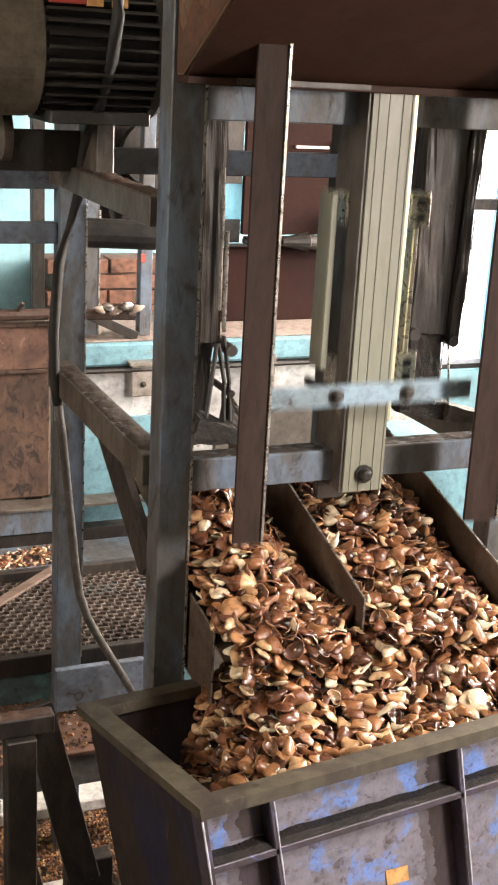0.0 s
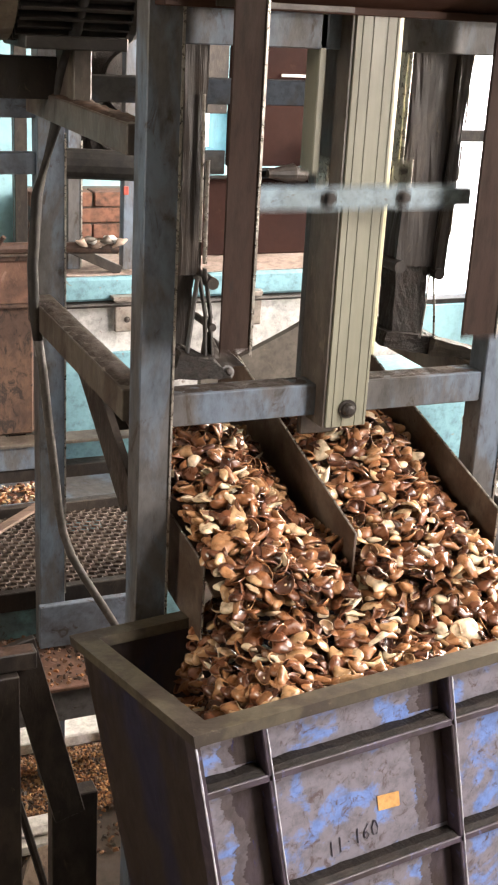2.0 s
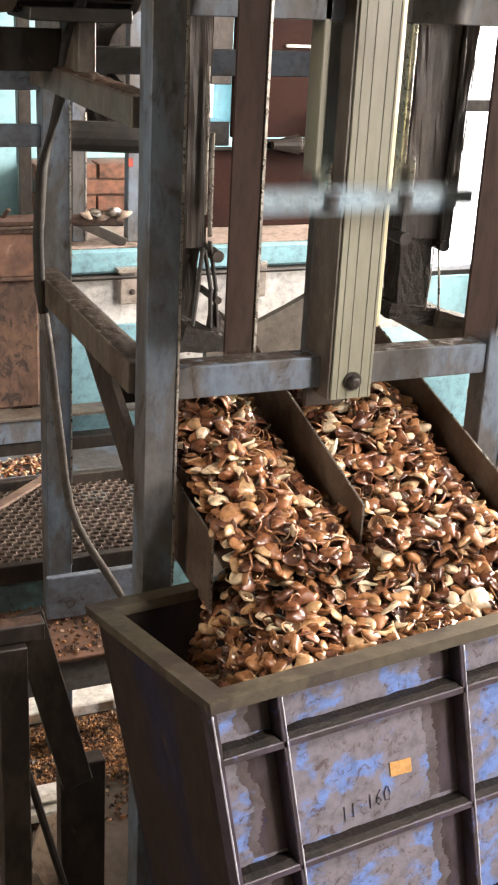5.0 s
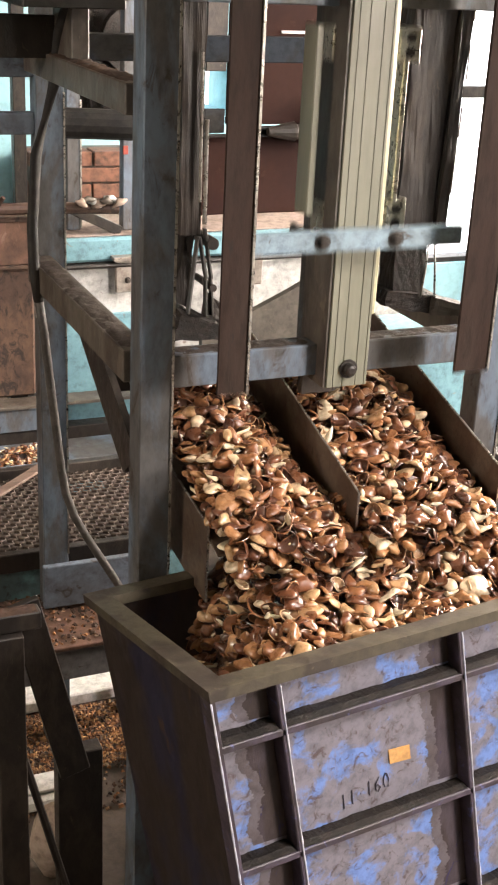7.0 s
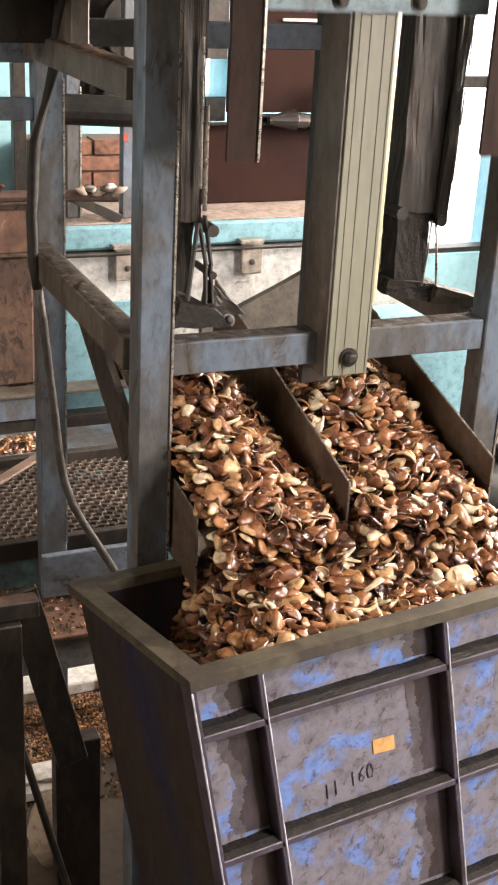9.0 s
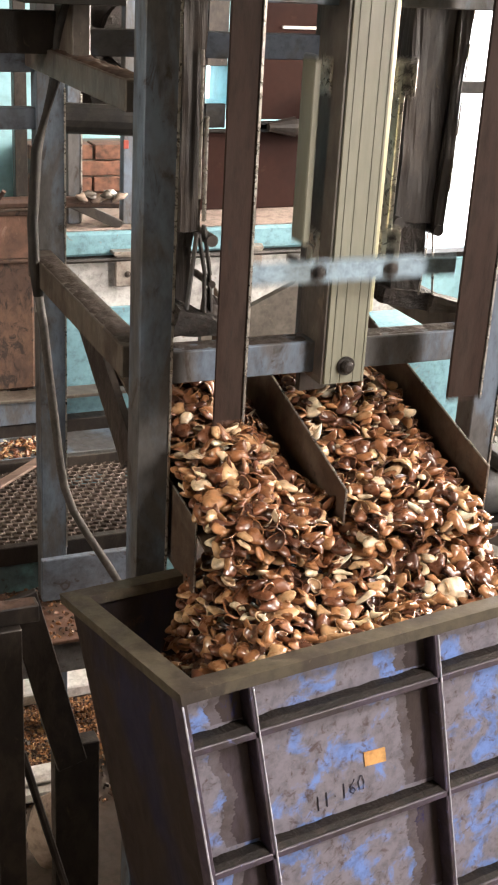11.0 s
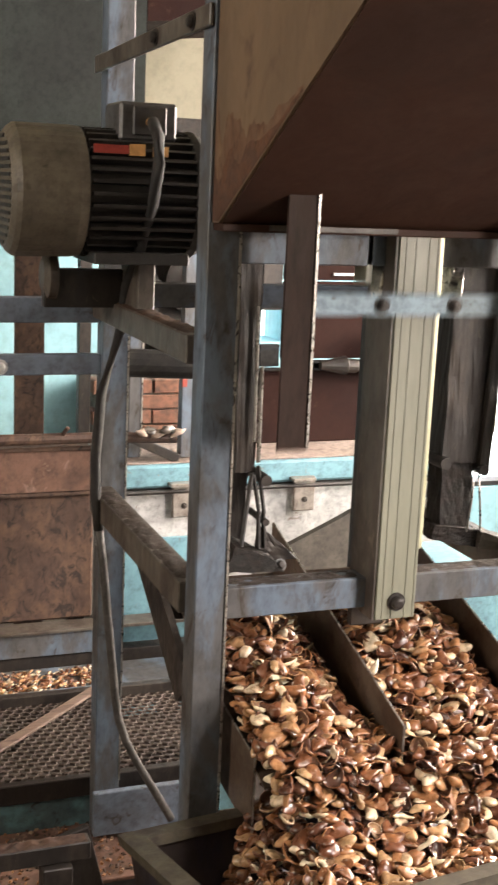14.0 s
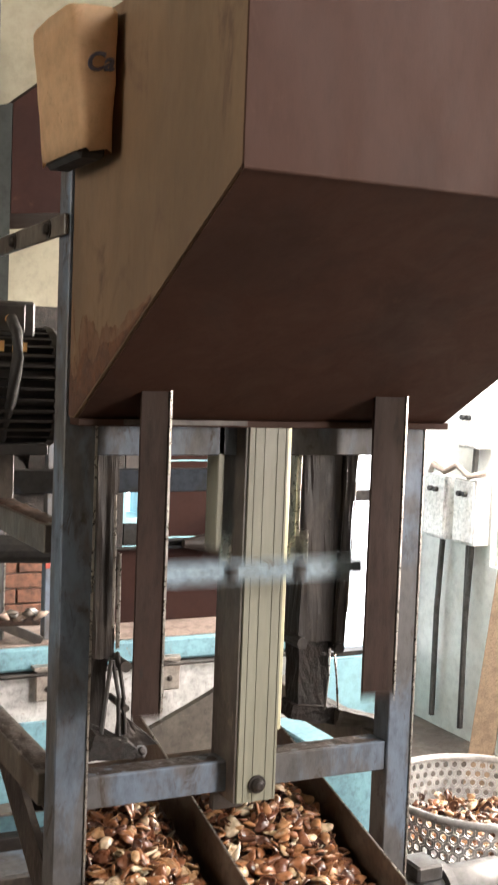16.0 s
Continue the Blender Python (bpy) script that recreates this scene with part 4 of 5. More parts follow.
# ---------------------------------------------------------------- nuts and shells
def nut_template(kind):
    """Kidney-shaped nut, half shell or kernel about 30 mm long, as (vertices, faces, material of each face)."""
    bm = bmesh.new()
    if kind == "half":
        bmesh.ops.create_uvsphere(bm, u_segments=18, v_segments=10, radius=1)
        bmesh.ops.delete(bm, geom=[v for v in bm.verts if v.co.z > 0.05], context="VERTS")
        bmesh.ops.solidify(bm, geom=bm.faces[:], thickness=0.11)
        bmesh.ops.recalc_face_normals(bm, faces=bm.faces)
        for v in bm.verts:
            v.co.x, v.co.y, v.co.z = v.co.x * 0.0155, v.co.y * 0.0112, v.co.z * 0.0062
    else:
        bmesh.ops.create_uvsphere(bm, u_segments=14, v_segments=10, radius=1)
        for v in bm.verts:
            v.co = Vector((v.co.z, v.co.x, v.co.y))
        fat = 0.0062 if kind == "kernel" else 0.0098
        for v in bm.verts:
            v.co.x, v.co.y, v.co.z = v.co.x * 0.0150, v.co.y * fat * (1.06 + 0.14 * v.co.x), v.co.z * fat * 0.62
    bend = {"whole": 34, "kernel": 62, "half": 24}[kind]
    for v in bm.verts:
        v.co.y += bend * v.co.x * v.co.x - bend * 0.00007
    bm.normal_update()
    mats = []
    for f in bm.faces:
        if kind == "half":
            c = f.calc_center_median()
            y = c.y - bend * c.x * c.x + bend * 0.00007
            n = Vector((c.x / 0.0155, y / 0.0112, c.z / 0.0062))
            mats.append(1 if f.normal.dot(n) < 0 else 0)
        else:
            mats.append(2 if kind == "kernel" else 0)
    if kind == "half":
        top = bm.verts.new((0.001, 0.001, -0.0030))
        ring = [bm.verts.new((0.001 + 0.0024 * math.cos(math.pi / 4 * k), 0.001 + 0.0018 * math.sin(math.pi / 4 * k), -0.0053)) for k in range(8)]
        for k in range(8):
            bm.faces.new((ring[k], ring[(k + 1) % 8], top))
            mats.append(2)
    idx = {v: i for i, v in enumerate(bm.verts)}
    out = ([v.co.copy() for v in bm.verts], [[idx[v] for v in f.verts] for f in bm.faces], mats)
    bm.free()
    return out


NUTS = {k: nut_template(k) for k in ("whole", "half", "kernel")}


def pour(name, spots, label, seed, kinds=(0.36, 0.59, 0.05), size=1.0):
    """One heap: nuts laid on the given spots (x, y, z, slope), joined into one mesh."""
    rng = random.Random(seed)
    verts, faces, mats = [], [], []
    for x, y, z, lean in spots:
        q = rng.random()
        kind = "whole" if q < kinds[0] else "half" if q < kinds[0] + kinds[1] else "kernel"
        tv, tf, tm = NUTS[kind]
        s = size * rng.uniform(0.60, 1.02) * (1.35 if rng.random() < 0.07 else 1.0)
        tilt = 46 if kind == "half" else 30
        flip = 180 if kind == "half" and rng.random() < 0.58 else 0
        m = pose(x, y, z, lean + flip + rng.gauss(0, tilt * 0.7), rng.gauss(0, tilt * 0.7), rng.uniform(0, 360)) @ Matrix.Diagonal((s, s * rng.uniform(0.85, 1.15), s, 1))
        base = len(verts)
        jig = Vector((rng.uniform(0, 90), rng.uniform(0, 90), 0))
        verts += [m @ (v + noise.noise_vector(v * 95 + jig) * 0.0022) for v in tv]
        faces += [[base + i for i in f] for f in tf]
        mats += tm
    me = bpy.data.meshes.new(name)
    me.from_pydata(verts, [], faces)
    me.polygons.foreach_set("material_index", mats)
    me.polygons.foreach_set("use_smooth", [True] * len(faces))
    for mt in (shell_mat, inner_mat, kernel_mat):
        me.materials.append(mt)
    return tagged(new(name, me), label, "nuts", kind="stuff")


def lane_spots(x0, x1, y0, y1, shape, seed, step=0.0132, crown=0.010):
    rng = random.Random(seed)
    spots = []
    for layer in range(4):
        y = y0
        while y < y1:
            x = x0
            while x < x1:
                px, py = x + rng.uniform(-0.5, 0.5) * step, y + rng.uniform(-0.5, 0.5) * step
                px = min(max(px, x0), x1)
                f = (px - x0) / (x1 - x0)
                z = TZ - 0.083 + RISE * (py - TY) + shape(f, (py - y0) / (y1 - y0)) + crown * noise.noise(Vector((px * 14, py * 14, seed)))
                spots.append((px, py, z - layer * 0.011 + rng.uniform(-0.004, 0.004), 16))
                x += step * (1 + 0.35 * layer)
            y += step * (1 + 0.35 * layer)
    return spots


def left_shape(f, g):
    """Depth of the nuts over the tray: across the lane by f, up the slope by g; the side next to the divider is swept low."""
    return 0.058 + 0.016 * min(1.0, f / 0.3) + 0.012 * g - (0.034 + 0.034 * g) * max(0.0, (f - 0.35) / 0.65) ** 1.3


def right_shape(f, g):
    return 0.060 + 0.030 * g * math.sin(math.pi * min(1.0, 0.25 + 0.75 * f)) - 0.022 * max(0.0, (f - 0.7) / 0.3) ** 2


left_nuts = pour("cashew_shells", lane_spots(0.548, 0.706, 1.19, 1.53, left_shape, 3), "oily brown cashew shells and nuts sliding down the tray lane", 11)
right_nuts = pour("cashew_shells", lane_spots(0.736, 0.918, 1.19, 1.53, right_shape, 5), "oily brown cashew shells and nuts sliding down the tray lane", 12)


def heap_spots(seed, step=0.0134):
    rng = random.Random(seed)
    spots = []
    for layer in range(4):
        u = 0.036
        while u < CL - 0.036:
            v = 0.036
            while v < CD - 0.03:
                pu, pv = u + rng.uniform(-0.5, 0.5) * step, v + rng.uniform(-0.5, 0.5) * step
                w = crate_at(pu, pv, 0)
                rear = max(0.0, min(1.0, (pv - 0.03) / 0.19))
                f = max(0.0, min(1.0, (w.x - 0.45 - 0.04 * rear) / 0.125))
                z = 0.650 + 0.028 * f + 0.088 * rear ** 1.4 * f + 0.012 * noise.noise(Vector((w.x * 13, w.y * 13, 2)))
                z -= 0.115 * rear * (1 - f)
                down = max(0.0, (w.z - z) / 0.985)
                q = crate_at(min(max(pu, 0.034), CL - 0.06), min(max(pv, 0.046), CD - 0.045), down + layer * 0.011)
                spots.append((q.x, q.y, z - layer * 0.011 + rng.uniform(-0.004, 0.004), 10 * f))
                v += step * (1 + 0.35 * layer)
            u += step * (1 + 0.35 * layer)
    return spots


crate_nuts = pour("cashew_shells", heap_spots(9), "oily brown cashew shells heaped in the blue crate", 13)

# ---------------------------------------------------------------- behind the machine
lid_box = thing("steel_bin", (1.2, 2.75, 0), "galvanised bin with a dusty sky-blue lid and steel catches", "bin")
part("body", box(0.70, 1.62, 2.62, 2.94, 0.0, 0.742, 0.006), galv, lid_box)
part("lid", box(0.69, 1.63, 2.605, 2.955, 0.757, 0.811, 0.006), lid_blue, lid_box, "sky-blue painted lid")
part("seal", box(0.705, 1.615, 2.625, 2.935, 0.742, 0.757, 0.001), rubber, lid_box, "dark gap under the lid")
dust_mat = material("pink_husk_dust", (0.30, 0.235, 0.205), (0.22, 0.165, 0.14), None, (0.8, 0.95), patch=12, bump=0.4)
part("dust", box(0.70, 1.62, 2.618, 2.945, 0.8115, 0.8145, 0.001), dust_mat, lid_box, "pinkish husk dust")
for x in (0.865, 1.17, 1.54):
    catch = part("catch", box(x - 0.026, x + 0.030, 2.595, 2.604, 0.686, 0.772, 0.003), catch_steel, lid_box, "folded steel catch")
    part("hook", box(x - 0.036, x + 0.022, 2.575, 2.604, 0.764, 0.772, 0.0008), catch_steel, catch)
    part("rivet", bolt_head((x + 0.002, 2.595, 0.715), (0, -1, 0), 0.005, 0.004), dark_steel, catch)
part("blue_patch", box(0.69, 0.90, 2.608, 2.6195, 0.0, 0.635, 0.001), lid_blue, lid_box, "sky-blue painted lower sheet")
part("rod", tube([(0.70, 2.598, 0.750), (1.62, 2.598, 0.750)], 0.006, 8), dark_steel, lid_box)
# added dark plate and stay: the curved shadow on the bin, built as a shape
bm = bmesh.new()
arc = [(0.98, 0.42), (1.26, 0.42), (1.26, 0.765)] + [(1.26 - 0.28 * k / 8, 0.765 - 0.125 * (k / 8) ** 0.75 - 0.02 * (k / 8) ** 3) for k in range(1, 9)]
low = [bm.verts.new((x, 2.41, z)) for x, z in arc]
top = [bm.verts.new((x, 2.43, z)) for x, z in arc]
bm.faces.new(low)
bm.faces.new(top[::-1])
for i in range(len(arc)):
    j = (i + 1) % len(arc)
    bm.faces.new((low[i], top[i], top[j], low[j]))
part("shade_plate", bm, shade_olive, lid_box, "dark plate with a curved edge, standing in for the shadow on the bin")
part("shade_plate_stay", box(1.21, 1.24, 2.43, 2.62, 0.45, 0.48), dark_steel, lid_box)

second = thing("second_machine", (1.35, 2.8, 0.8145), "second shelling machine of maroon sheets and blue rails", "machine")
part("sheet", box(1.02, 1.62, 2.78, 2.80, 0.816, 1.004), maroon, second, "wide maroon sheet")
part("sheet", box(1.172, 1.62, 2.785, 2.80, 1.030, 1.224), maroon, second)
part("gear_cover", box(0.72, 1.112, 2.785, 2.80, 1.006, 1.60), grease, second, "dark greasy gear cover")
for x, z, r in ((0.80, 1.19, 0.055), (0.93, 1.22, 0.075), (0.86, 1.09, 0.035), (1.05, 1.12, 0.04)):
    gear_wheel = part("gear_wheel", tube([(x, 2.784, z), (x, 2.755, z), (x, 2.754, z), (x, 2.745, z)], r, 26, radii=[r, r, r * 0.45, r * 0.4]), grease, second)
    part("hub", tube([(x, 2.745, z), (x, 2.735, z)], r * 0.2, 12), bright_steel, gear_wheel)
part("gear_ledge", box(0.74, 1.00, 2.72, 2.784, 1.035, 1.05), grimy_steel, second)
part("sheet", box(1.172, 1.62, 2.785, 2.80, 1.228, 1.50), maroon, second)
part("panel", box(1.116, 1.168, 2.79, 2.80, 1.010, 1.066), rear_blue, second, "dull navy panel under the gap")
part("panel", box(1.116, 1.168, 2.79, 2.80, 1.152, 1.50), dark_steel, second)
part("rail", box(1.02, 1.62, 2.755, 2.779, 1.004, 1.010), rear_blue, second)
part("rail", box(1.172, 1.62, 2.755, 2.779, 1.022, 1.028), rear_blue, second)
part("rail_web", box(1.172, 1.62, 2.772, 2.784, 1.010, 1.022), rear_blue, second)
part("name_plate", box(1.40, 1.425, 2.778, 2.784, 1.232, 1.262, 0.001), galv, second, "small bright plate")
part("name_plate", box(1.30, 1.39, 2.778, 2.784, 1.240, 1.247, 0.001), galv, second)
part("post", box(0.875, 0.903, 2.66, 2.69, 0.815, 1.5), blue_steel, second)
part("red_cap", box(0.873, 0.885, 2.655, 2.6595, 0.985, 1.004, 0.001), red_label, second, "red end cap")
part("post", box(0.752, 0.782, 2.68, 2.71, 0.815, 1.5), blue_steel, second)
# bright strip for the highlight on this post's edge
part("post_highlight", box(0.7815, 0.785, 2.678, 2.683, 0.82, 1.10, 0), edge_steel, second)
part("gear_shaft", tube([(1.262, 2.745, 1.018), (1.33, 2.745, 1.018), (1.335, 2.745, 1.018), (1.36, 2.745, 1.016), (1.365, 2.745, 1.016), (1.45, 2.745, 1.008)], 0.02, 14, radii=[0.010, 0.025, 0.018, 0.018, 0.013, 0.013]), dark_steel, second)
part("spring", tube([(1.37 + 0.0022 * k, 2.745 + 0.017 * math.cos(k * 1.1), 1.010 + 0.017 * math.sin(k * 1.1)) for k in range(30)], 0.0032, 6), edge_steel, second)
part("clamp", box(1.415, 1.438, 2.73, 2.765, 1.03, 1.10, 0.004), dark_steel, second)
part("cross_brace", beam((0.742, 2.64, 0.875), (0.862, 2.64, 0.818), 0.02, 0.022), dark_steel, second)

rust_tank = thing("rusty_tank", (0.3, 2.62, 0), "rust-brown sheet steel tank with a seam across it", "tank")
part("shell", box(-0.6, 0.655, 2.60, 2.67, 0.457, 0.860, 0.006), rusty, rust_tank)
part("upper_sheet", box(-0.6, 0.657, 2.592, 2.60, 0.764, 0.858, 0.001), rusty_pale, rust_tank, "upper sheet rubbed to orange and pink rust")
part("seam", box(-0.6, 0.656, 2.588, 2.6, 0.755, 0.763, 0.001), rusty, rust_tank)
part("rim", box(-0.6, 0.662, 2.585, 2.60, 0.858, 0.868, 0.002), rusty, rust_tank)
part("pipe", tube([(-0.6, 2.57, 0.893), (0.66, 2.57, 0.890), (0.835, 2.57, 0.884)], 0.0125, 10), rusty, rust_tank)
part("clip", tube([(0.572, 2.572, 0.89), (0.575, 2.56, 0.905), (0.582, 2.552, 0.918)], 0.005, 8), rusty, rust_tank)
rngr = random.Random(51)
for k in range(7):
    x = 0.748 + 0.014 * k
    c = Vector((x, 2.552 + rngr.uniform(-0.006, 0.006), 0.899 + rngr.uniform(-0.006, 0.008)))
    d = Vector((rngr.uniform(0.012, 0.022), rngr.uniform(-0.006, 0.006), rngr.uniform(-0.012, 0.010)))
    part("rag_lump", tube([c - d, c - d * 0.4, c + Vector((0, 0, 0.004)), c + d * 0.5, c + d], 0.008, 8, radii=[0.002, rngr.uniform(0.004, 0.008), rngr.uniform(0.005, 0.010), 0.006, 0.002]), (cloth_pale, grimy_steel, galv)[k % 3], rust_tank, smooth=True)
part("leg", box(-0.55, -0.51, 2.62, 2.66, 0, 0.457), dark_steel, rust_tank)
part("leg", box(0.60, 0.64, 2.62, 2.66, 0, 0.457), dark_steel, rust_tank)
part("bearer", box(-0.6, 0.68, 2.55, 2.60, 0.392, 0.448), blue_steel, rust_tank)
part("bearer_flange", box(-0.6, 0.90, 2.54, 2.60, 0.4485, 0.456, 0.001), grimy_steel, rust_tank)
part("under_sheet", box(-0.6, 0.90, 2.56, 2.60, 0.34, 0.3885), dark_steel, rust_tank)
part("leg", box(0.60, 0.64, 2.562, 2.595, 0, 0.34), dark_steel, rust_tank)

cabinet = thing("storage_rack", (0.1, 2.3, 0), "dark steel and rusty uprights of a storage rack", "rack")
for x in (0.10, 0.20):
    part("post", box(x, x + 0.05, 3.3, 3.35, 0.0, 2.4), dark_steel, cabinet)
part("brown_upright", box(0.585, 0.665, 3.255, 3.275, 0.0, 1.30), rusty, cabinet, "rust-brown flat upright")

rear_hopper = thing("rear_hopper", (0.2, 3.6, 1.3), "dark green sheet hopper of another machine, in shade", "hopper")
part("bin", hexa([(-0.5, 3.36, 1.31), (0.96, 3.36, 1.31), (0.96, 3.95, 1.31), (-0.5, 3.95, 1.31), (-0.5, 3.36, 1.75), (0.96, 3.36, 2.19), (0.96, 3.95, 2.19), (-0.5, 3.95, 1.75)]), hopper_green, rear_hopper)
part("chute", hexa([(0.962, 3.36, 1.88), (1.34, 3.36, 1.92), (1.34, 3.95, 1.92), (0.962, 3.95, 1.88), (0.962, 3.36, 2.19), (1.34, 3.36, 2.50), (1.34, 3.95, 2.50), (0.962, 3.95, 2.19)]), maroon, rear_hopper, "dark brown chute")
part("leg", box(-0.42, -0.38, 3.5, 3.54, 0.0, 1.31), dark_steel, rear_hopper)
part("leg", box(0.90, 0.94, 3.88, 3.92, 0.0, 1.31), dark_steel, rear_hopper)
part("lip", box(-0.5, 0.96, 3.345, 3.358, 1.31, 1.345), maroon, rear_hopper)

# perforated sieve
sieve = thing("sieve_tray", (0.5, 2.15, 0.0), "sieve tray of dirty expanded steel mesh in a dark frame", "sieve")
verts, faces = [], []
PX, PY = 0.0210, 0.0170
for r in range(19):
    for c in range(38):
        x, y = 0.0 + c * PX + (PX / 2 if r % 2 else 0), 1.998 + r * PY
        base = len(verts)
        for rad_x, rad_y, dz in ((PX * 0.5, PY * 0.56, 0.0), (PX * 0.40, PY * 0.40, 0.0014), (PX * 0.40, PY * 0.40, -0.003)):
            for k in range(6):
                ang = math.pi / 3 * k + math.pi / 6
                verts.append((x + math.cos(ang) * rad_x * 1.12, y + math.sin(ang) * rad_y * 1.12, 0.385 + dz))
        for k in range(6):
            j = (k + 1) % 6
            faces.append((base + k, base + j, base + 6 + j, base + 6 + k))
            faces.append((base + 6 + k, base + 6 + j, base + 12 + j, base + 12 + k))
me = bpy.data.meshes.new("mesh_sheet")
me.from_pydata(verts, [], faces)
me.materials.append(mesh_steel)
ob = new("mesh_sheet", me)
ob.parent = sieve
ob.matrix_parent_inverse = Matrix.Translation(sieve.location).inverted()
tagged(ob, "expanded steel mesh with hexagonal holes", kind="stuff")
part("frame_bar", box(-0.3, 0.80, 1.974, 1.992, 0.352, 0.389), dark_steel, sieve)
part("frame_bar", box(-0.3, 0.80, 2.318, 2.338, 0.36, 0.403), dark_steel, sieve)
part("under_plate", box(-0.3, 0.80, 2.0, 2.315, 0.33, 0.335), dark_steel, sieve)
part("apron", box(-0.3, 0.80, 1.980, 1.986, 0.28, 0.3515), teal_paint, sieve)
part("leg", box(0.03, 0.07, 1.993, 2.03, 0.0, 0.33), dark_steel, sieve)
part("leg", box(0.72, 0.76, 2.26, 2.30, 0.0, 0.33), dark_steel, sieve)
lath = thing("wooden_lath", (0.45, 2.2, 0.39), "pale wooden lath lying across the sieve", "lath")
part("strip", beam((0.325, 2.085, 0.392), (0.60, 2.315, 0.408), 0.024, 0.006), wood_dark, lath)
trough = thing("rear_trough", (0.3, 2.45, 0), "blue steel trough holding pale kernels", "trough")
part("trough_floor", box(-0.5, 0.84, 2.38, 2.535, 0.362, 0.370), blue_steel, trough)
part("trough_side", box(-0.5, 0.84, 2.372, 2.377, 0.34, 0.388), blue_steel, trough)
part("leg", box(-0.45, -0.41, 2.44, 2.48, 0.0, 0.362), dark_steel, trough)
part("leg", box(0.78, 0.82, 2.44, 2.48, 0.0, 0.362), dark_steel, trough)
rngk = random.Random(21)
pour("cashew_kernels", [(rngk.uniform(-0.2, 0.64), rngk.uniform(2.385, 2.50), 0.372 + rngk.uniform(0, 0.010), 0) for _ in range(1300)], "pale cashew kernel pieces spread in the trough", 22, (0.55, 0.25, 0.20), 0.5)

# low stand beside the crate
stand = thing("low_stand", (0.35, 1.45, 0), "dark greasy angle-steel stand with a diagonal brace", "stand")
part("leg", box(0.318, 0.358, 1.44, 1.475, 0.0, 0.545), dark_steel, stand)
part("leg", box(0.05, 0.082, 1.44, 1.47, 0.0, 0.545), dark_steel, stand)
part("leg", box(0.417, 0.486, 1.50, 1.53, 0.0, 0.292), dark_steel, stand)
part("brace", beam((0.366, 1.486, 0.572), (0.440, 1.490, 0.268), 0.012, 0.046), dark_steel, stand)
part("top_bar", box(0.04, 0.385, 1.452, 1.478, 0.546, 0.572), dark_steel, stand)
part("thin_rod", tube([(0.358, 1.46, 0.33), (0.415, 1.46, 0.09), (0.43, 1.46, 0.03)], 0.006, 8), dark_steel, stand)
bm = bmesh.new()
bmesh.ops.create_grid(bm, x_segments=70, y_segments=10, size=1)
for v in bm.verts:
    x, y = 0.2125 + v.co.x * 0.168, 1.465 + v.co.y * 0.012
    v.co = Vector((x, y, 0.5725 + 0.0045 * max(0.0, 0.3 + noise.noise(Vector((x * 80, y * 80, 4)))) * (1 - max(abs(v.co.x), abs(v.co.y)) ** 6)))
part("crumb_crust", bm, rusty, stand, "orange crust of husk crumbs", smooth=True)

ledge = thing("crumb_ledge", (0.45, 1.93, 0), "rusty sheet ledge strewn with crumbs over a grey panel", "ledge")
part("shelf", box(0.10, 0.70, 1.79, 2.0, 0.286, 0.294), rusty_pale, ledge)
part("grey_panel", box(0.10, 0.70, 1.80, 1.806, 0.222, 0.2855), galv_dull, ledge, "dull grey lower panel")
for x in (0.12, 0.66):
    part("leg", box(x, x + 0.025, 1.97, 1.995, 0.0, 0.286), dark_steel, ledge)
    part("leg", box(x, x + 0.025, 1.81, 1.835, 0.0, 0.286), dark_steel, ledge)

# things on the floor
pipe = thing("white_board", (0.5, 2.05, 0), "white enamelled board lying on the floor, splashed dark", "board")
part("panel", box(0.05, 0.95, 2.03, 2.13, 0.004, 0.03, 0.003), white_paint, pipe)
sack = thing("white_sack", (0.43, 1.76, 0), "folded white sack lying on the floor", "sack")
part("fold", box(0.36, 0.52, 1.735, 1.79, 0.003, 0.035, 0.008), white_paint, sack)
part("fold", box(0.37, 0.50, 1.74, 1.785, 0.035, 0.055, 0.008), white_paint, sack)
husk = thing("husk_bag", (0.44, 1.60, 0), "tied pale cloth bundle on the floor", "bundle")
bm = bmesh.new()
bmesh.ops.create_uvsphere(bm, u_segments=20, v_segments=12, radius=0.055)
for v in bm.verts:
    v.co = Vector((0.435 + v.co.x * 0.8, 1.585 + v.co.y * 0.8, 0.07 + v.co.z * 1.25)) + 0.012 * noise.noise_vector(v.co * 30)
part("cloth", bm, cloth_pale, husk, smooth=True)


def litter(name, n, area, seed, size, label, flat=0.5, floor_z=0.004, mat=None):
    rng = random.Random(seed)
    verts, faces = [], []
    for _ in range(n):
        x, y = rng.uniform(area[0], area[1]), rng.uniform(area[2], area[3])
        s = size * rng.uniform(0.5, 1.4)
        m = pose(x, y, s * flat * 0.6 + floor_z, rng.uniform(-40, 40), rng.uniform(-40, 40), rng.uniform(0, 360))
        base = len(verts)
        for p in ((-1, -0.6, -flat), (1, -0.5, -flat), (0.9, 0.6, -flat), (-0.8, 0.7, -flat), (-0.6, -0.3, flat), (0.6, -0.35, flat), (0.5, 0.4, flat), (-0.5, 0.4, flat)):
            verts.append(m @ (Vector(p) * s))
        faces += [[base + i for i in q] for q in ((3, 2, 1, 0), (4, 5, 6, 7), (0, 1, 5, 4), (1, 2, 6, 5), (2, 3, 7, 6), (3, 0, 4, 7))]
    me = bpy.data.meshes.new(name)
    me.from_pydata(verts, [], faces)
    me.materials.append(mat or debris_mat)
    return tagged(new(name, me), label, "debris", kind="stuff")


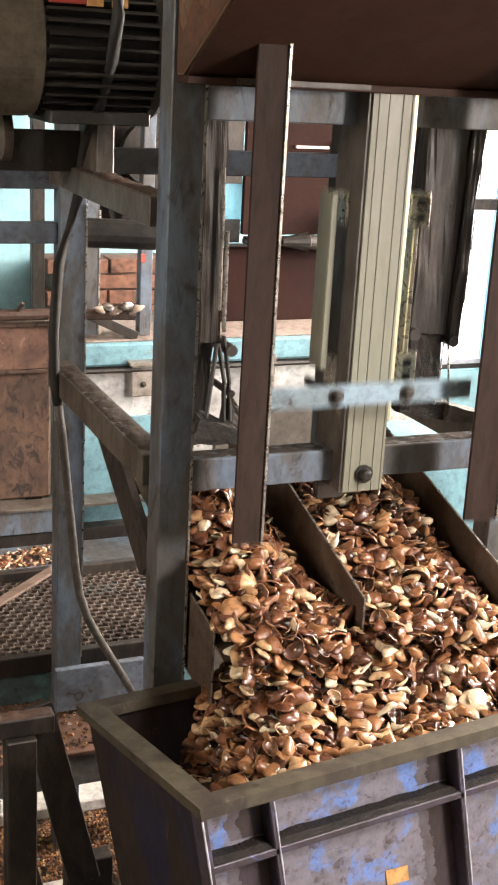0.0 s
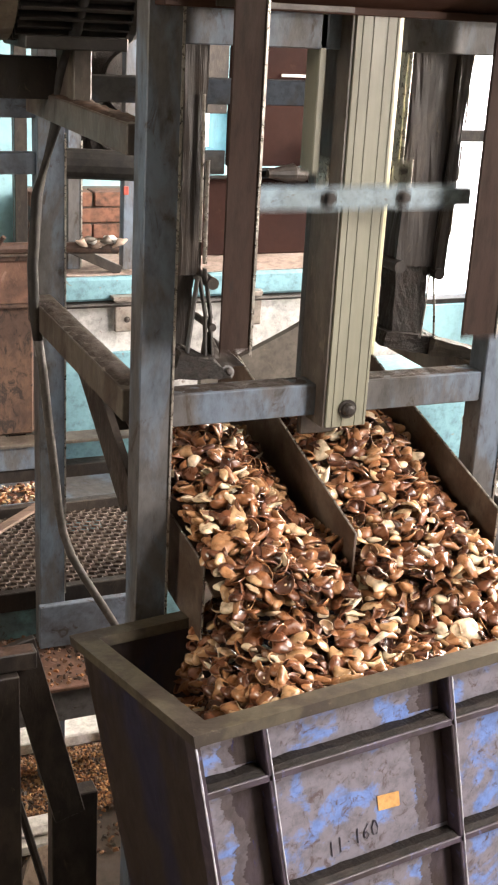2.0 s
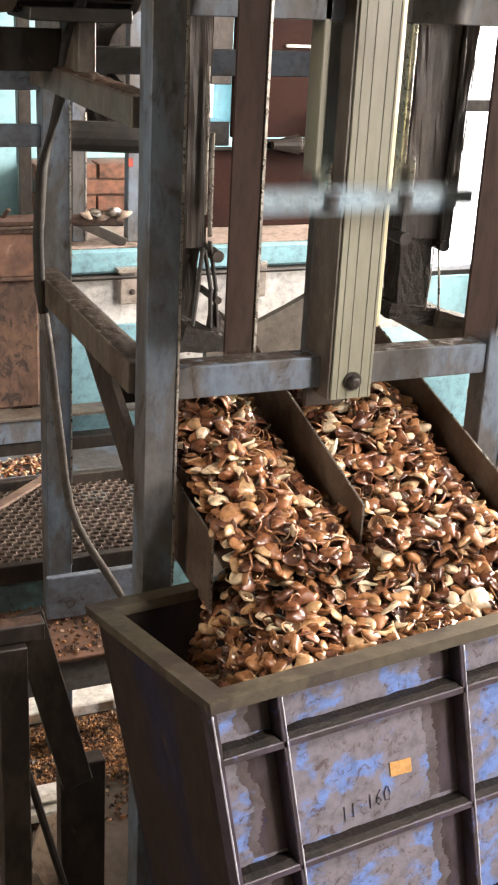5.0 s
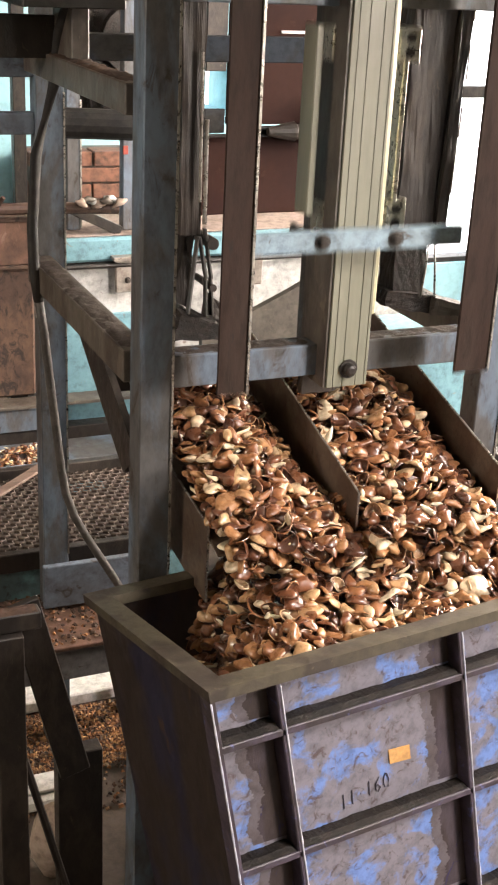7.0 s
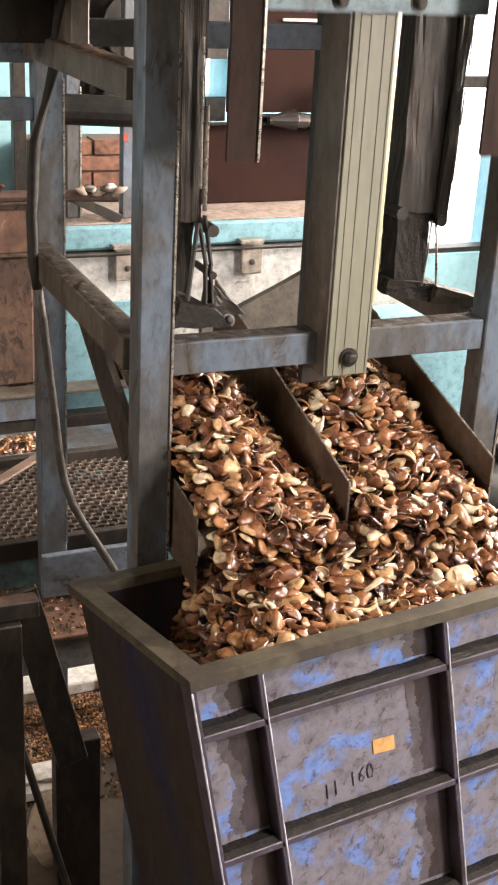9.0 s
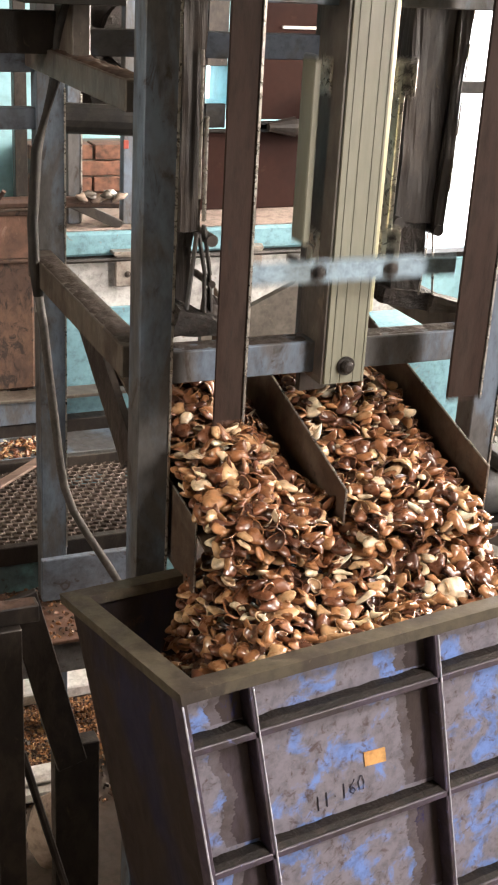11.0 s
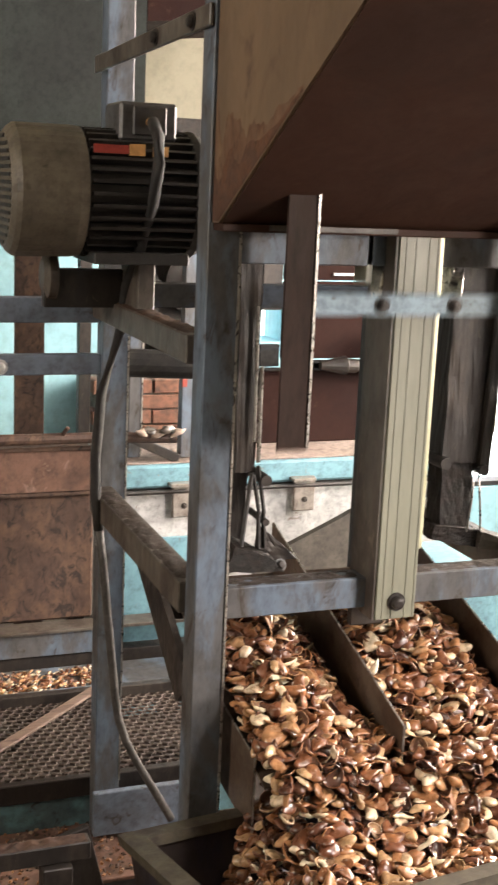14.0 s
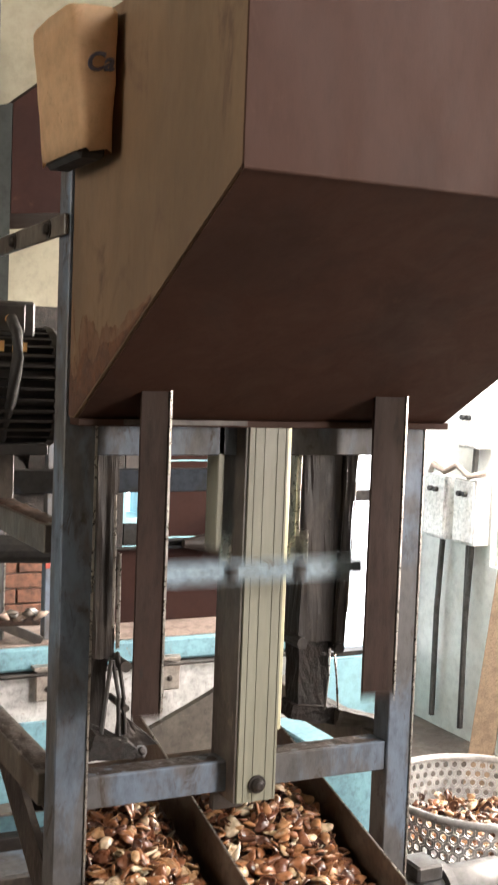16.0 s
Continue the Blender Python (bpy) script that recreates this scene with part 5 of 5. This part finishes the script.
litter("floor_litter", 5000, (0.1, 0.95, 1.7, 2.6), 31, 0.0042, "brown and orange shell crumbs strewn on the floor")
litter("floor_litter", 5200, (0.3, 0.72, 1.83, 2.025), 32, 0.0038, "orange husk crumbs in a heap on the floor", mat=husk_mat)

litter("ledge_litter", 900, (0.11, 0.69, 1.80, 1.99), 33, 0.0042, "rusty crumbs strewn on the sheet ledge", floor_z=0.294)

# right of the machine: basket and gear
basket = thing("perforated_basket", (1.5, 1.85, 0.55), "round perforated steel basket with a bright rolled rim", "basket")
bx, by, br = 1.52, 1.82, 0.20
verts, faces = [], []
cols, levels = 62, 9
for lv in range(levels):
    for k in range(cols):
        base = len(verts)
        for rad, dz in ((0.5, 0), (0.30, 0)):
            for q in range(6):
                ang = math.pi / 3 * q + math.pi / 6
                a2 = 2 * math.pi * (k + (0.5 if lv % 2 else 0) + math.cos(ang) * rad * 1.12) / cols
                zz = 0.485 + (lv + 0.5 + math.sin(ang) * rad * 1.25) * 0.0185
                rr = br - 0.12 * (0.655 - zz)
                verts.append((bx + math.cos(a2) * rr, by + math.sin(a2) * rr, zz))
        for q in range(6):
            j = (q + 1) % 6
            faces.append((base + q, base + j, base + 6 + j, base + 6 + q))
me = bpy.data.meshes.new("perforated_wall")
me.from_pydata(verts, [], faces)
me.materials.append(galv)
ob = new("perforated_wall", me)
ob.parent = basket
ob.matrix_parent_inverse = Matrix.Translation(basket.location).inverted()
solid = ob.modifiers.new("thickness", "SOLIDIFY")
solid.thickness = 0.003
part("rim", tube([(bx + math.cos(2 * math.pi * k / 48) * br, by + math.sin(2 * math.pi * k / 48) * br, 0.657) for k in range(49)], 0.008, 8), galv, basket, smooth=True)
part("base", tube([(bx, by, 0.472), (bx, by, 0.487)], br - 0.02, 48), galv, basket)
pour("cashew_shells", [(bx + math.cos(a) * r, by + math.sin(a) * r, 0.575 + random.uniform(-0.01, 0.015) + 0.06 * (0.2 - r), 0) for a, r in [(random.uniform(0, 6.283), 0.165 * math.sqrt(random.random())) for _ in range(420)]], "cashew nuts lying in the perforated basket", 41)
rest = thing("basket_stand", (1.5, 1.93, 0), "dark steel stand under the basket", "stand")
part("shelf", box(1.33, 1.71, 1.63, 2.01, 0.447, 0.472), dark_steel, rest)
for x in (1.34, 1.67):
    for y in (1.64, 1.97):
        part("leg", box(x, x + 0.035, y, y + 0.035, 0, 0.447), dark_steel, rest)
gear = thing("gear_motor", (1.3, 1.5, 0.45), "grey gear motor with a domed casing beside the post", "motor")
part("casing", tube([(1.13, 1.56, 0.60), (1.15, 1.56, 0.60), (1.27, 1.56, 0.60), (1.36, 1.56, 0.60), (1.38, 1.56, 0.60)], 0.045, 24, radii=[0.030, 0.042, 0.046, 0.046, 0.03]), casting, gear, smooth=True)
part("flange", tube([(1.225, 1.56, 0.60), (1.24, 1.56, 0.60)], 0.058, 28), casting, gear)
part("cover", box(1.17, 1.22, 1.53, 1.59, 0.640, 0.668, 0.004), casting, gear)
part("pedestal", box(1.14, 1.36, 1.51, 1.61, 0.0, 0.558, 0.004), dark_steel, gear)
blue_box = thing("blue_cabinet", (1.58, 2.4, 0), "low sky-blue painted steel cabinet behind the machine", "cabinet")
part("case", box(1.40, 1.66, 2.30, 2.50, 0.0, 0.60, 0.006), lid_blue, blue_box)
part("lid", box(1.395, 1.665, 2.295, 2.505, 0.602, 0.618, 0.004), lid_blue, blue_box)
bucket = thing("round_bucket", (1.25, 1.25, 0), "dark maroon round bucket standing beside the machine", "bucket")
part("wall", tube([(1.20, 1.42, 0.0), (1.20, 1.42, 0.5)], 0.09, 32, radii=[0.075, 0.09]), maroon, bucket)
part("rim", tube([(1.20 + math.cos(2 * math.pi * k / 36) * 0.09, 1.42 + math.sin(2 * math.pi * k / 36) * 0.09, 0.5) for k in range(37)], 0.005, 8), edge_steel, bucket, smooth=True)


# ---------------------------------------------------------------- motion
STROKE = 0.335
LOWS = [-0.084, 1.13, 2.344, 3.558, 4.772, 5.986, 7.20, 8.42, 9.65, 10.88, 12.12, 13.36, 14.55, 15.73, 16.93]
LIFT = [(0.0, 0.0), (0.074, 0.02), (0.156, 0.26), (0.238, 0.60), (0.32, 0.875), (0.402, 1.0), (0.484, 0.95), (0.566, 0.80), (0.648, 0.64), (0.73, 0.46), (0.81, 0.24), (0.894, 0.10), (0.975, 0.005)]


def lift(t):
    """Height of the carriage over its lowest place, as a share of the stroke."""
    k = max(i for i, low in enumerate(LOWS[:-1]) if low <= t)
    p = (t - LOWS[k]) / (LOWS[k + 1] - LOWS[k])
    knots = [(LIFT[-1][0] - 1, LIFT[-1][1])] + LIFT + [(1 + a, h) for a, h in LIFT[:2]]
    for i in range(1, len(knots) - 2):
        (p0, h0), (p1, h1), (p2, h2), (p3, h3) = knots[i - 1:i + 3]
        if p1 <= p <= p2:
            s = (p - p1) / (p2 - p1)
            m1, m2 = (h2 - h0) / (p2 - p0) * (p2 - p1), (h3 - h1) / (p3 - p1) * (p2 - p1)
            return (2 * s ** 3 - 3 * s * s + 1) * h1 + (s ** 3 - 2 * s * s + s) * m1 + (3 * s * s - 2 * s ** 3) * h2 + (s ** 3 - s * s) * m2
    return 0.0


CRATE_SHIFT = [(0, -0.012, -0.010), (0.5, -0.009, -0.009), (1, -0.003, -0.004), (1.5, 0.002, -0.001), (2, 0.006, 0.0), (2.5, 0.008, 0.0), (3, 0.011, -0.001), (3.5, 0.012, -0.001), (4, 0.013, 0.0), (5.2, 0.017, 0.0), (6.5, 0.019, 0.0), (7, 0.019, 0.0), (7.5, 0.0165, 0.001), (8, 0.015, 0.001), (8.5, 0.009, 0.003), (9, 0.002, 0.006), (10.2, -0.007, -0.003), (11.5, -0.011, -0.011), (12, -0.010, -0.017), (13, -0.006, -0.018), (16, -0.006, -0.018)]
TRAY_SHIFT = [(0, -0.001), (1, 0.005), (2, 0.010), (3, 0.013), (4, 0.014), (6.5, 0.014), (7, 0.013), (8, 0.010), (8.5, 0.005), (9, 0.0), (10, 0.0), (11.5, 0.001), (12.5, 0.005), (13.5, 0.007), (14.5, 0.009), (16, 0.007)]


def motions():
    walk(carriage, [(k / 15, pose(0, 0, STROKE * lift(k / 15))) for k in range(241)])
    base = crate.location.copy()
    walk(crate, [(t, pose(base.x + dx, base.y + dy, base.z)) for t, dx, dy in CRATE_SHIFT])
    walk(crate_nuts, [(t, pose(dx, dy, 0)) for t, dx, dy in CRATE_SHIFT])
    base2 = tray.location.copy()
    walk(tray, [(t, pose(base2.x + d, base2.y, base2.z)) for t, d in TRAY_SHIFT])
    walk(left_nuts, [(t, pose(d, 0, 0)) for t, d in TRAY_SHIFT])
    walk(right_nuts, [(t, pose(d, 0, 0)) for t, d in TRAY_SHIFT])


motions()
